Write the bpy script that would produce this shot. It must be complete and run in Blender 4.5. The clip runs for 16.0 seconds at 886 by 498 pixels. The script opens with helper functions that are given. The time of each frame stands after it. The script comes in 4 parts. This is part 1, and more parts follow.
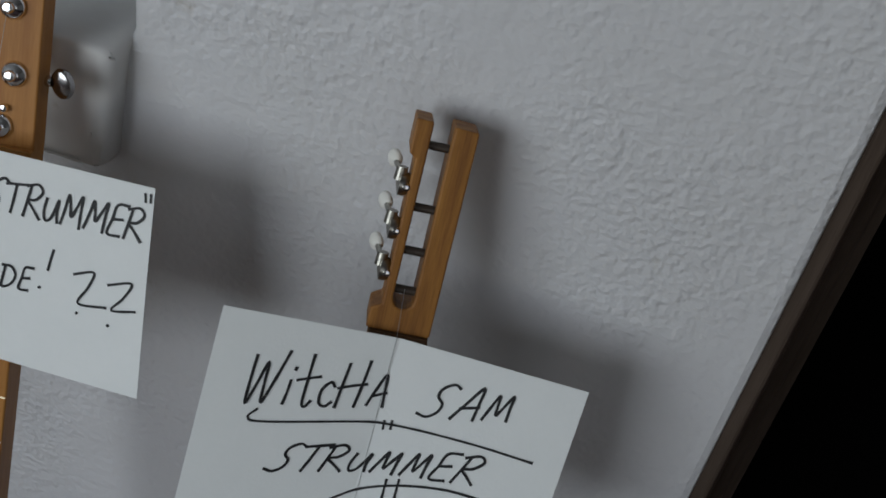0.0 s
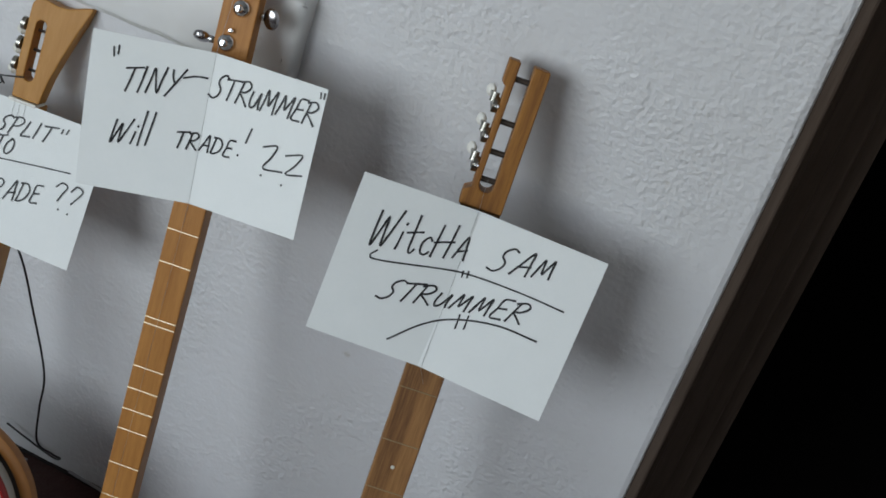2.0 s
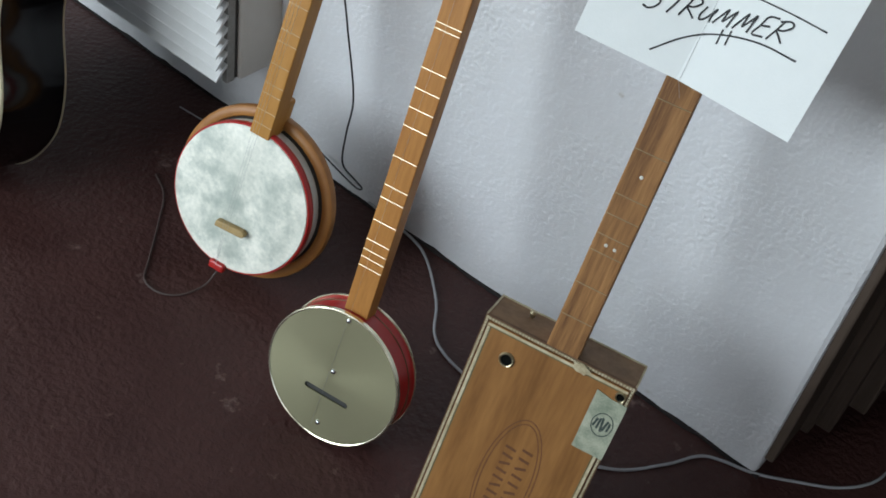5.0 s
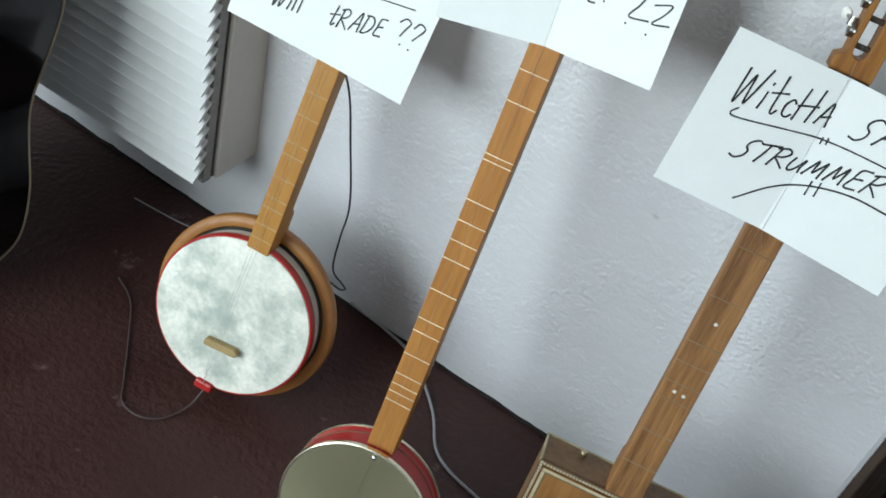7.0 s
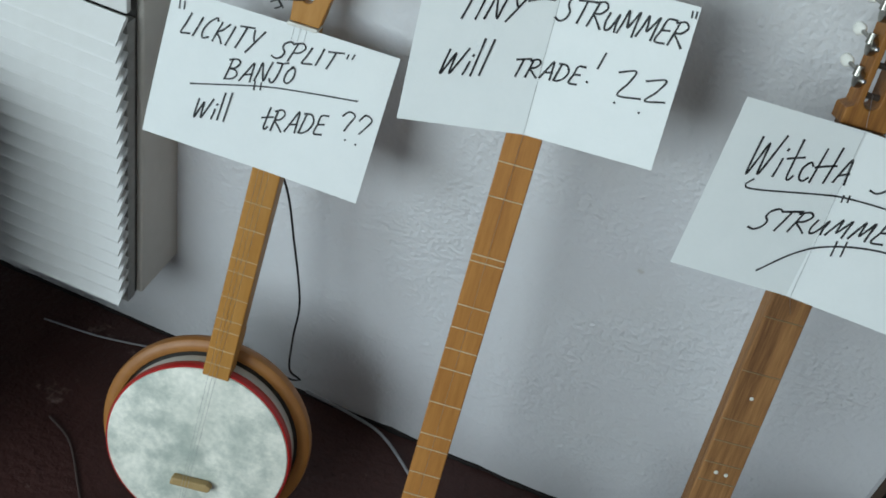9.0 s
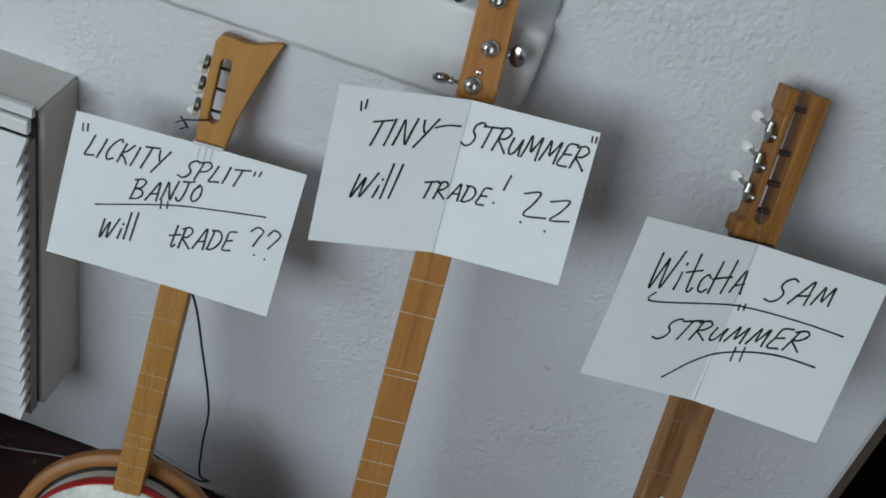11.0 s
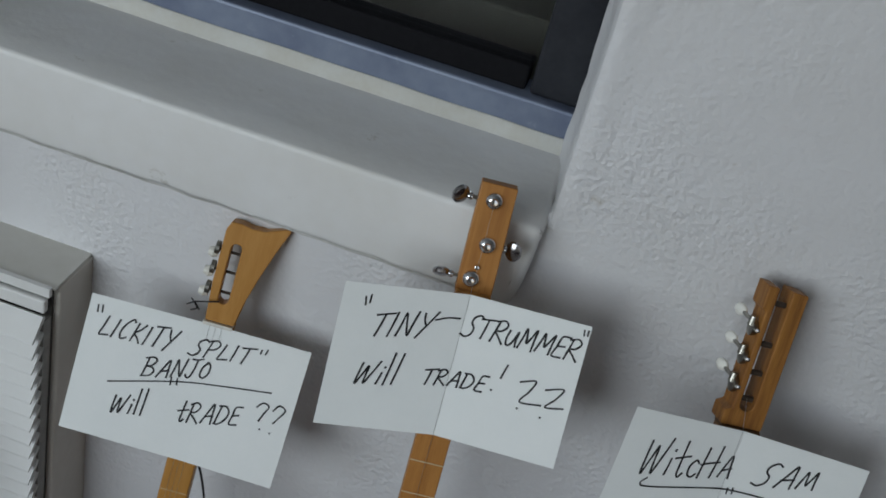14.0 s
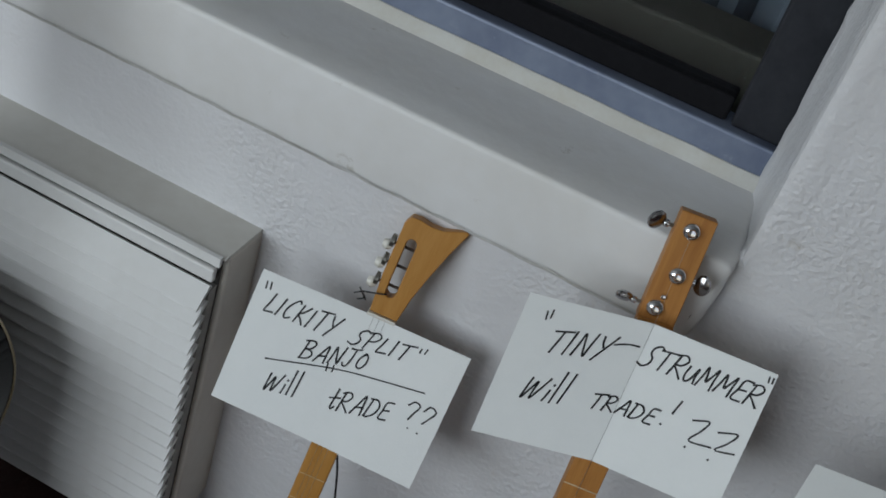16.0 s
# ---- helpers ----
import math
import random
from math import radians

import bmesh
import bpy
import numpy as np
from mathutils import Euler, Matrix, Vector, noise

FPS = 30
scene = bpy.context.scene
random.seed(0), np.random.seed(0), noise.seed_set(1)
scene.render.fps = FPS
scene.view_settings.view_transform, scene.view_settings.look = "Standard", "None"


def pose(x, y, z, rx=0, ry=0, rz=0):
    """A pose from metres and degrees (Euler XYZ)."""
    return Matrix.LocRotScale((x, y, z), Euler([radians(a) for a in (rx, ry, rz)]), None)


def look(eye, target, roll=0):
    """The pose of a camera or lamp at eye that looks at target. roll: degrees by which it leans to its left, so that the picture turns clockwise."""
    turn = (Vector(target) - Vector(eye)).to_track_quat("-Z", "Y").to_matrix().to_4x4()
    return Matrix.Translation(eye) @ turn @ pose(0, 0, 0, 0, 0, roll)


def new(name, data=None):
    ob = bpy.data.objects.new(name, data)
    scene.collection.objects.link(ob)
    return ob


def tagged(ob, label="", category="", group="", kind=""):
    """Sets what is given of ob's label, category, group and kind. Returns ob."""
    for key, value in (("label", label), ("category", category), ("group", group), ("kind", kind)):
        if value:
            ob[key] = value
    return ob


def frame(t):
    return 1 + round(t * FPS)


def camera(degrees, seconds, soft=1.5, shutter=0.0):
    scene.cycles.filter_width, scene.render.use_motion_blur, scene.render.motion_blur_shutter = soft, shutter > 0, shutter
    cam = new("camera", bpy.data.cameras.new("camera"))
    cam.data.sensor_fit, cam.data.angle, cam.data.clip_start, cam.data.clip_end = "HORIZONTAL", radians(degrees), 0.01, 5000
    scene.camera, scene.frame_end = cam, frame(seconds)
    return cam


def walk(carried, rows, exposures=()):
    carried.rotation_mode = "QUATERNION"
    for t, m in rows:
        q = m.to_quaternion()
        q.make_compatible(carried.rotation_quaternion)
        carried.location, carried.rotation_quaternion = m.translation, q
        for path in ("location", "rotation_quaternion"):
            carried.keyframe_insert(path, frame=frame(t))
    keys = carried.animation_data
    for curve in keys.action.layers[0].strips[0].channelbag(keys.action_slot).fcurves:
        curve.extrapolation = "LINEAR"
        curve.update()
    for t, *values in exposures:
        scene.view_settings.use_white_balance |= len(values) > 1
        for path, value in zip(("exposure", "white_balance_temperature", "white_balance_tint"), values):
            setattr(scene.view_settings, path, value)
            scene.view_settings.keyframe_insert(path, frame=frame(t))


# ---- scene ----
cam = camera(42.2, 16.0, soft=1.7)
PATH = [
    (0, (0.138, -0.603, 1.152), (-0.091, 0.974, -0.057), 12.7),
    (0.5, (0.124, -0.691, 1.151), (-0.143, 0.911, -0.016), 12.5),
    (1, (0.121, -0.793, 1.178), (-0.084, 0.805, -0.008), 12.3),
    (1.5, (0.138, -0.881, 1.193), (-0.135, 0.733, 0.044), 14.2),
    (2, (0.228, -0.91, 1.208), (-0.171, 0.702, 0.092), 15.8),
    (2.5, (0.31, -0.937, 1.214), (-0.346, 0.567, 0.069), 12.7),
    (2.8, (0.346, -0.979, 1.188), (-0.405, 0.506, 0.078), 12.4),
    (3, (0.348, -0.994, 1.203), (-0.4, 0.437, 0.023), 11.3),
    (3.5, (0.393, -1.006, 1.138), (-0.328, 0.322, -0.172), 11.6),
    (3.7, (0.405, -1.017, 1.128), (-0.295, 0.313, -0.191), 12.4),
    (5.8, (0.337, -0.990, 1.149), (-0.487, 0.188, -0.244), 10.5),
    (6, (0.322, -0.988, 1.14), (-0.486, 0.233, -0.222), 11.2),
    (6.5, (0.22, -0.996, 1.164), (-0.472, 0.335, -0.158), 14.6),
    (7, (0.123, -1.017, 1.155), (-0.449, 0.373, -0.164), 17.0),
    (7.5, (0.071, -1.001, 1.168), (-0.482, 0.406, -0.141), 16.0),
    (8, (0.026, -0.926, 1.15), (-0.591, 0.413, -0.201), 12.7),
    (8.5, (-0.012, -0.902, 1.161), (-0.521, 0.488, -0.184), 11.2),
    (8.7, (-0.048, -0.931, 1.165), (-0.456, 0.495, -0.177), 12.3),
    (10.8, (-0.115, -0.93, 1.201), (-0.275, 0.648, -0.017), 15.8),
    (11, (-0.112, -0.917, 1.223), (-0.269, 0.653, -0.005), 15.7),
    (11.5, (-0.113, -0.916, 1.243), (-0.239, 0.696, 0.065), 17.2),
    (12, (-0.106, -0.91, 1.258), (-0.198, 0.717, 0.099), 16.7),
    (12.5, (-0.109, -0.898, 1.277), (-0.216, 0.735, 0.128), 15.2),
    (13, (-0.125, -0.905, 1.296), (-0.277, 0.744, 0.174), 15.1),
    (13.5, (-0.136, -0.908, 1.303), (-0.316, 0.749, 0.197), 15.5),
    (14, (-0.138, -0.921, 1.307), (-0.339, 0.748, 0.223), 15.1),
    (14.5, (-0.15, -0.929, 1.311), (-0.392, 0.741, 0.237), 15.5),
    (15, (-0.167, -0.932, 1.313), (-0.472, 0.73, 0.243), 15.6),
    (15.5, (-0.196, -0.932, 1.299), (-0.542, 0.703, 0.199), 16.6),
    (16, (-0.215, -0.929, 1.278), (-0.567, 0.696, 0.166), 19.8),
]
EXPOSURES = [(0, -0.75, 6450, 11), (0.5, -0.5, 6450, 11), (1.5, -0.36, 6400, 10), (2.5, -0.16, 6400, 9), (3.5, -0.2, 6250, 9), (6, 0.75, 6300, 5), (7.5, 0.42, 6250, 3), (8.5, 0.14, 6150, 2), (11, -0.36, 6200, 7), (12.5, -0.62, 6250, 8), (14, -0.62, 6400, 9), (16, -0.6, 6420, 10)]
walk(cam, [(t, look(eye, target, roll)) for t, eye, target, roll in PATH], EXPOSURES)

# ---- light ----
world = bpy.data.worlds.new("world")
scene.world = world
world.use_nodes = True
_sky = world.node_tree.nodes.new("ShaderNodeTexSky")
_sky.sky_type, _sky.sun_disc = "NISHITA", False
_sky.sun_elevation, _sky.sun_rotation = radians(40), radians(180)
world.node_tree.links.new(_sky.outputs[0], world.node_tree.nodes["Background"].inputs[0])
world.node_tree.nodes["Background"].inputs[1].default_value = 0.1

# daylight through the shop window behind the camera
_lamp = bpy.data.lights.new("window_daylight", "AREA")
_lamp.shape, _lamp.size, _lamp.size_y, _lamp.energy = "RECTANGLE", 2.75, 1.7, 98
_lamp.color = (0.88, 0.96, 1.0)
new("window_daylight", _lamp).matrix_world = look((-1.95, -3.12, 1.55), (-1.95, 0.0, 1.55))

# added weak, warm fill lamp to soften wall shadows, in an invented opening
_side = bpy.data.lights.new("side_fill", "AREA")
_side.shape, _side.size, _side.size_y, _side.energy = "RECTANGLE", 1.9, 1.7, 5
_side.color = (1.0, 0.95, 0.88)
new("side_fill", _side).matrix_world = look((1.45, -3.12, 1.55), (1.45, 0.0, 1.55))


# ---- materials ----
def material(name, base, rough=0.6, metal=0.0, spots=None, scale=30.0, amount=0.5, bump=0.0, bump_scale=120.0, grain=None, detail=6.0, coat=0.0, spec=0.5, even=False):
    """Principled surface: base colour mixed with a second by two scales of noise; grain stretches the noise along local axes."""
    m = bpy.data.materials.new(name)
    m.use_nodes = True
    n, ln = m.node_tree.nodes, m.node_tree.links
    p = n["Principled BSDF"]
    p.inputs["Roughness"].default_value, p.inputs["Metallic"].default_value = rough, metal
    p.inputs["Coat Weight"].default_value, p.inputs["Specular IOR Level"].default_value = coat, spec
    p.inputs["Coat Roughness"].default_value = 0.15
    tc, mp = n.new("ShaderNodeTexCoord"), n.new("ShaderNodeMapping")
    ln.new(tc.outputs["Object"], mp.inputs[0])
    mp.inputs["Scale"].default_value = grain or (1, 1, 1)
    second = spots or tuple(c * 0.7 for c in base)
    a, b = n.new("ShaderNodeTexNoise"), n.new("ShaderNodeTexNoise")
    for node, s in ((a, scale), (b, scale * 7)):
        ln.new(mp.outputs[0], node.inputs["Vector"])
        node.inputs["Scale"].default_value, node.inputs["Detail"].default_value = s, detail
    add = n.new("ShaderNodeMath")
    add.operation = "MULTIPLY_ADD"
    ln.new(b.outputs[0], add.inputs[0])
    add.inputs[1].default_value = 0.45
    ln.new(a.outputs[0], add.inputs[2])
    rng = n.new("ShaderNodeMapRange")
    ln.new(add.outputs[0], rng.inputs[0])
    rng.inputs["From Min"].default_value, rng.inputs["From Max"].default_value = 0.5, 0.95
    rng.inputs["To Max"].default_value = amount
    mix = n.new("ShaderNodeMix")
    mix.data_type = "RGBA"
    ln.new(rng.outputs[0], mix.inputs["Factor"])
    mix.inputs["A"].default_value, mix.inputs["B"].default_value = (*base, 1), (*second, 1)
    ln.new(mix.outputs["Result"], p.inputs["Base Color"])
    rr = n.new("ShaderNodeMapRange")
    ln.new(b.outputs[0], rr.inputs[0])
    rr.inputs["To Min"].default_value, rr.inputs["To Max"].default_value = rough * 0.8, min(1, rough * 1.25)
    if not even:
        ln.new(rr.outputs[0], p.inputs["Roughness"])
    if bump:
        bn, bt = n.new("ShaderNodeBump"), n.new("ShaderNodeTexNoise")
        ln.new(mp.outputs[0] if grain else tc.outputs["Object"], bt.inputs["Vector"])
        bt.inputs["Scale"].default_value, bt.inputs["Detail"].default_value = bump_scale, 4
        bn.inputs["Strength"].default_value, bn.inputs["Distance"].default_value = 1.0, bump
        ln.new(bt.outputs[0], bn.inputs["Height"])
        ln.new(bn.outputs[0], p.inputs["Normal"])
    return m


def plaster_material():
    """White painted rough plaster: broad trowel swells and patches of soft raised grains."""
    m = material("painted_plaster", (0.69, 0.69, 0.71), 0.5, spots=(0.61, 0.60, 0.59), scale=3.0, amount=0.5)
    n, ln = m.node_tree.nodes, m.node_tree.links
    tc = n.new("ShaderNodeTexCoord")
    fine, broad, lumps = n.new("ShaderNodeTexNoise"), n.new("ShaderNodeTexNoise"), n.new("ShaderNodeTexNoise")
    for node, k, d in ((fine, 190, 0.8), (broad, 7, 1.0), (lumps, 75, 0.2)):
        ln.new(tc.outputs["Object"], node.inputs["Vector"])
        node.inputs["Scale"].default_value, node.inputs["Detail"].default_value = k, d
    mask = n.new("ShaderNodeMapRange")
    ln.new(broad.outputs[0], mask.inputs[0])
    mask.inputs["From Min"].default_value, mask.inputs["From Max"].default_value = 0.42, 0.66
    mask.inputs["To Min"].default_value, mask.inputs["To Max"].default_value = 0.45, 1.3
    mul = n.new("ShaderNodeMath")
    mul.operation = "MULTIPLY"
    ln.new(fine.outputs[0], mul.inputs[0])
    ln.new(mask.outputs[0], mul.inputs[1])
    add = n.new("ShaderNodeMath")
    add.operation = "MULTIPLY_ADD"
    ln.new(lumps.outputs[0], add.inputs[0])
    add.inputs[1].default_value = 0.65
    ln.new(mul.outputs[0], add.inputs[2])
    more = n.new("ShaderNodeMath")
    more.operation = "MULTIPLY_ADD"
    ln.new(broad.outputs[0], more.inputs[0])
    more.inputs[1].default_value = 1.5
    ln.new(add.outputs[0], more.inputs[2])
    bn = n.new("ShaderNodeBump")
    bn.inputs["Strength"].default_value, bn.inputs["Distance"].default_value = 1.0, 0.0017
    ln.new(more.outputs[0], bn.inputs["Height"])
    ln.new(bn.outputs[0], n["Principled BSDF"].inputs["Normal"])
    return m


def glass_material():
    m = bpy.data.materials.new("window_glass")
    m.use_nodes = True
    p = m.node_tree.nodes["Principled BSDF"]
    p.inputs["Base Color"].default_value = (0.9, 0.93, 0.95, 1)
    p.inputs["Roughness"].default_value, p.inputs["Transmission Weight"].default_value, p.inputs["IOR"].default_value = 0.02, 1.0, 1.45
    return m


def sunburst_material():
    """Amber centre darkening to a black rim by distance from the body's middle."""
    m = material("sunburst_lacquer", (0.75, 0.26, 0.03), 0.15, coat=0.2, spec=0.3)
    n, ln = m.node_tree.nodes, m.node_tree.links
    tc, mp, g, ramp = n.new("ShaderNodeTexCoord"), n.new("ShaderNodeMapping"), n.new("ShaderNodeVectorMath"), n.new("ShaderNodeValToRGB")
    ln.new(tc.outputs["Object"], mp.inputs[0])
    mp.inputs["Location"].default_value = (0, -0.95, 0)
    mp.inputs["Scale"].default_value = (5.0, 3.9, 0)
    g.operation = "LENGTH"
    ln.new(mp.outputs[0], g.inputs[0])
    ln.new(g.outputs["Value"], ramp.inputs[0])
    ramp.color_ramp.elements[0].position, ramp.color_ramp.elements[0].color = 0.25, (0.75, 0.30, 0.025, 1)
    ramp.color_ramp.elements[1].position, ramp.color_ramp.elements[1].color = 0.86, (0.05, 0.007, 0.003, 1)
    e = ramp.color_ramp.elements.new(0.62)
    e.color = (0.50, 0.105, 0.008, 1)
    ln.new(ramp.outputs[0], n["Principled BSDF"].inputs["Base Color"])
    return m


def scuffed(m, colour, scale, low, high):
    """Sparse worn flecks of a second colour over a material."""
    n, ln = m.node_tree.nodes, m.node_tree.links
    p = n["Principled BSDF"]
    was = p.inputs["Base Color"].links[0].from_socket
    tc, t, r, mix = n.new("ShaderNodeTexCoord"), n.new("ShaderNodeTexNoise"), n.new("ShaderNodeMapRange"), n.new("ShaderNodeMix")
    ln.new(tc.outputs["Object"], t.inputs["Vector"])
    t.inputs["Scale"].default_value, t.inputs["Detail"].default_value, t.inputs["Roughness"].default_value = scale, 8, 0.65
    ln.new(t.outputs[0], r.inputs[0])
    r.inputs["From Min"].default_value, r.inputs["From Max"].default_value = low, high
    mix.data_type = "RGBA"
    ln.new(r.outputs[0], mix.inputs["Factor"])
    ln.new(was, mix.inputs["A"])
    mix.inputs["B"].default_value = (*colour, 1)
    ln.new(mix.outputs["Result"], p.inputs["Base Color"])
    return m


PLASTER = plaster_material()
SILL = material("sill_paint", (0.74, 0.74, 0.74), 0.5, spots=(0.62, 0.6, 0.56), scale=6, amount=0.5, bump=0.0006, bump_scale=60)
SILL_LINE = material("sill_line_grey", (0.46, 0.45, 0.42), 0.8, spots=(0.68, 0.68, 0.67), scale=22, amount=1.0)
PUTTY = material("cream_putty", (0.60, 0.60, 0.57), 0.6, spots=(0.50, 0.47, 0.40), scale=25, amount=0.6)
FLOOR = material("brown_floor_paint", (0.044, 0.0185, 0.0165), 0.36, spots=(0.072, 0.034, 0.030), scale=9, amount=0.6, bump=0.0030, bump_scale=105, spec=0.25)
FOOT = material("wall_foot_dark", (0.016, 0.010, 0.010), 0.9, spots=(0.006, 0.005, 0.005), scale=40, amount=0.8)
scuffed(FLOOR, (0.20, 0.14, 0.125), 17.0, 0.635, 0.74)
CASING = material("dark_stained_wood", (0.100, 0.074, 0.058), 0.6, spots=(0.050, 0.034, 0.024), scale=8, amount=0.7, spec=0.15, grain=(6, 6, 0.5), bump=0.0004)
STONE = material("grey_threshold_stone", (0.05, 0.05, 0.05), 0.9, spots=(0.02, 0.02, 0.02), scale=20, amount=0.7, bump=0.001)
# near-black base colour stands in for the darkness of the room behind
DARK = material("room_darkness_paint", (0.008, 0.007, 0.007), 0.95, spec=0.1)
# unseen ceiling and walls; their grey is chosen for the light they bounce
CEIL = material("unseen_ceiling_bounce_grey", (0.38, 0.38, 0.37), 0.8, scale=3)
SIDEWALL = material("unseen_wall_bounce_grey", (0.40, 0.40, 0.39), 0.7, scale=3)
ALU = material("blue_grey_window_frame", (0.115, 0.140, 0.215), 0.42, metal=0.2, spots=(0.24, 0.28, 0.36), scale=9, amount=0.7)
# same frame as the bottom rail, darkened in colour for the shade there
SIDERAIL = material("shaded_frame_rail", (0.013, 0.014, 0.019), 0.6, spots=(0.035, 0.038, 0.045), scale=30, amount=0.6, spec=0.2)
GASKET = material("black_rubber", (0.010, 0.010, 0.012), 0.8, spec=0.1)
GLASS = glass_material()
CURTAIN = material("blue_grey_cloth", (0.075, 0.095, 0.12), 0.9, scale=40, bump=0.0003, bump_scale=600)
LEDGE = material("olive_ledge_paint", (0.06, 0.06, 0.05), 0.8, scale=12, spec=0.15)
CARD = material("cream_card", (0.6, 0.56, 0.42), 0.8, scale=12)
scuffed(ALU, (0.34, 0.38, 0.44), 45.0, 0.62, 0.80)
scuffed(SILL, (0.45, 0.42, 0.37), 22.0, 0.66, 0.74)
scuffed(PLASTER, (0.5, 0.47, 0.43), 18.0, 0.68, 0.76)
ENAMEL = material("heater_enamel", (0.72, 0.72, 0.71), 0.38, spots=(0.6, 0.59, 0.56), scale=14, amount=0.4)
HEATER_SIDE = material("heater_casing", (0.60, 0.565, 0.51), 0.5, spots=(0.52, 0.48, 0.43), scale=10)
HEATER_TOP = material("heater_top_enamel", (0.62, 0.61, 0.57), 0.5, spots=(0.52, 0.50, 0.45), scale=9, amount=0.7)
HEATER_GREY = material("heater_end_strip", (0.30, 0.29, 0.27), 0.5, spots=(0.14, 0.13, 0.12), scale=60)
# dark colour painted as the shade in the louvre and banjo hoop gaps
GAP_SHADE = material("gap_shade", (0.06, 0.055, 0.05), 0.7)
PAPER = material("white_paper", (0.86, 0.88, 0.87), 0.7, spots=(0.80, 0.83, 0.82), scale=40, amount=0.4, bump=0.00015, bump_scale=500)
INK = material("black_marker_ink", (0.012, 0.012, 0.014), 0.5)
MAPLE = material("honey_maple", (0.47, 0.215, 0.055), 0.42, spots=(0.30, 0.115, 0.026), scale=22, amount=0.75, grain=(8, 0.5, 8), bump=0.0001, bump_scale=300, spec=0.25)
AMBER = material("amber_maple", (0.48, 0.238, 0.058), 0.42, spots=(0.36, 0.155, 0.024), scale=18, amount=0.7, grain=(6, 0.6, 6), spec=0.25)
FRETWOOD = material("brown_oak", (0.41, 0.205, 0.075), 0.5, spots=(0.12, 0.052, 0.020), scale=14, amount=0.95, grain=(10, 0.45, 10), bump=0.0003, bump_scale=250, spec=0.25)
HEADWOOD = material("reddish_pine", (0.37, 0.165, 0.036), 0.5, spots=(0.17, 0.065, 0.016), scale=20, amount=0.95, grain=(8, 0.5, 8), bump=0.0002, spec=0.25)
RINGWOOD = material("bent_hoop_wood", (0.38, 0.165, 0.036), 0.45, spots=(0.23, 0.088, 0.020), scale=14, amount=0.6)
AMBERLINE = material("scored_fret_line", (0.62, 0.47, 0.27), 0.5)
FRET = material("nickel_fret_wire", (0.68, 0.58, 0.40), 0.35, metal=0.85)
DULL_FRET = material("worn_brass_fret", (0.34, 0.25, 0.14), 0.4, metal=0.7)
CHROME = material("chrome", (0.78, 0.78, 0.8), 0.1, metal=1.0)
# chrome with the dark reflections of the keys painted into its colour
CHROME_DIM = material("dark_reflection_chrome", (0.42, 0.41, 0.42), 0.2, metal=1.0, spots=(0.2, 0.19, 0.19), scale=80)
STEEL = material("dull_tuner_steel", (0.42, 0.41, 0.37), 0.3, metal=1.0, spots=(0.12, 0.11, 0.09), scale=90)
ROLLER = material("dark_roller", (0.06, 0.045, 0.035), 0.45, metal=0.3)
PEARL = material("white_plastic", (0.75, 0.73, 0.66), 0.3, scale=60)
BUTTON = material("bright_white_plastic", (0.86, 0.85, 0.80), 0.3, spots=(0.74, 0.72, 0.64), scale=60)
STRING = material("steel_string", (0.50, 0.50, 0.50), 0.35, metal=0.9)
SKIN = material("mottled_drum_skin", (0.93, 0.92, 0.82), 0.5, spots=(0.50, 0.54, 0.47), scale=26, amount=0.9, bump=0.0002, bump_scale=200)
scuffed(SKIN, (0.40, 0.45, 0.40), 13.0, 0.50, 0.68)
RED = material("red_enamel", (0.42, 0.018, 0.015), 0.3, spots=(0.30, 0.012, 0.010), scale=30, coat=0.1, spec=0.35)
SHELL = material("grey_white_shell", (0.6, 0.59, 0.54), 0.45, scale=30)
OLIVE = material("olive_tin_plate", (0.44, 0.42, 0.265), 0.32, metal=0.8, spots=(0.39, 0.37, 0.24), scale=2.0, amount=0.4, detail=0.0, even=True)
def brushed(m, amount):
    """Fine circular brushing about the part's own axis."""
    n, ln = m.node_tree.nodes, m.node_tree.links
    tan = n.new("ShaderNodeTangent")
    tan.direction_type, tan.axis = "RADIAL", "Z"
    n["Principled BSDF"].inputs["Anisotropic"].default_value = amount
    ln.new(tan.outputs[0], n["Principled BSDF"].inputs["Tangent"])


brushed(OLIVE, 0.45)
TINEDGE = material("bright_tin_edge", (0.85, 0.79, 0.60), 0.22, metal=0.9)
# near-black for discs that stand in for the darkness inside holes
SLOT = material("hole_darkness", (0.006, 0.006, 0.005), 0.9, spec=0.05)
BOXWOOD = material("orange_cedar_panel", (0.33, 0.155, 0.048), 0.45, spots=(0.185, 0.080, 0.022), scale=7, amount=1.0, grain=(5, 0.6, 5), spec=0.3, bump=0.0002, bump_scale=200)
BOXSIDE = material("brown_box_paper", (0.24, 0.13, 0.055), 0.6, spots=(0.13, 0.07, 0.03), scale=25, amount=0.8)
TRIMLIGHT = material("ivory_paper_edging", (0.62, 0.55, 0.38), 0.65, spots=(0.33, 0.26, 0.14), scale=60, amount=0.9)
OLIVELINE = material("olive_printed_line", (0.13, 0.11, 0.05), 0.6)
# dull tin, darkened in colour for the shade inside the slot
TININSIDE = material("slot_shade_tin", (0.045, 0.045, 0.042), 0.6, spots=(0.04, 0.04, 0.04), scale=60)
TRIMDARK = material("brown_print", (0.14, 0.07, 0.03), 0.7)
LABEL = material("green_tax_label", (0.20, 0.24, 0.17), 0.7, spots=(0.46, 0.46, 0.35), scale=70, amount=1.0, bump=0.0008, bump_scale=140)
LABELINK = material("dark_green_print", (0.05, 0.07, 0.06), 0.7)
STAMP = material("branded_stamp", (0.14, 0.052, 0.017), 0.6)
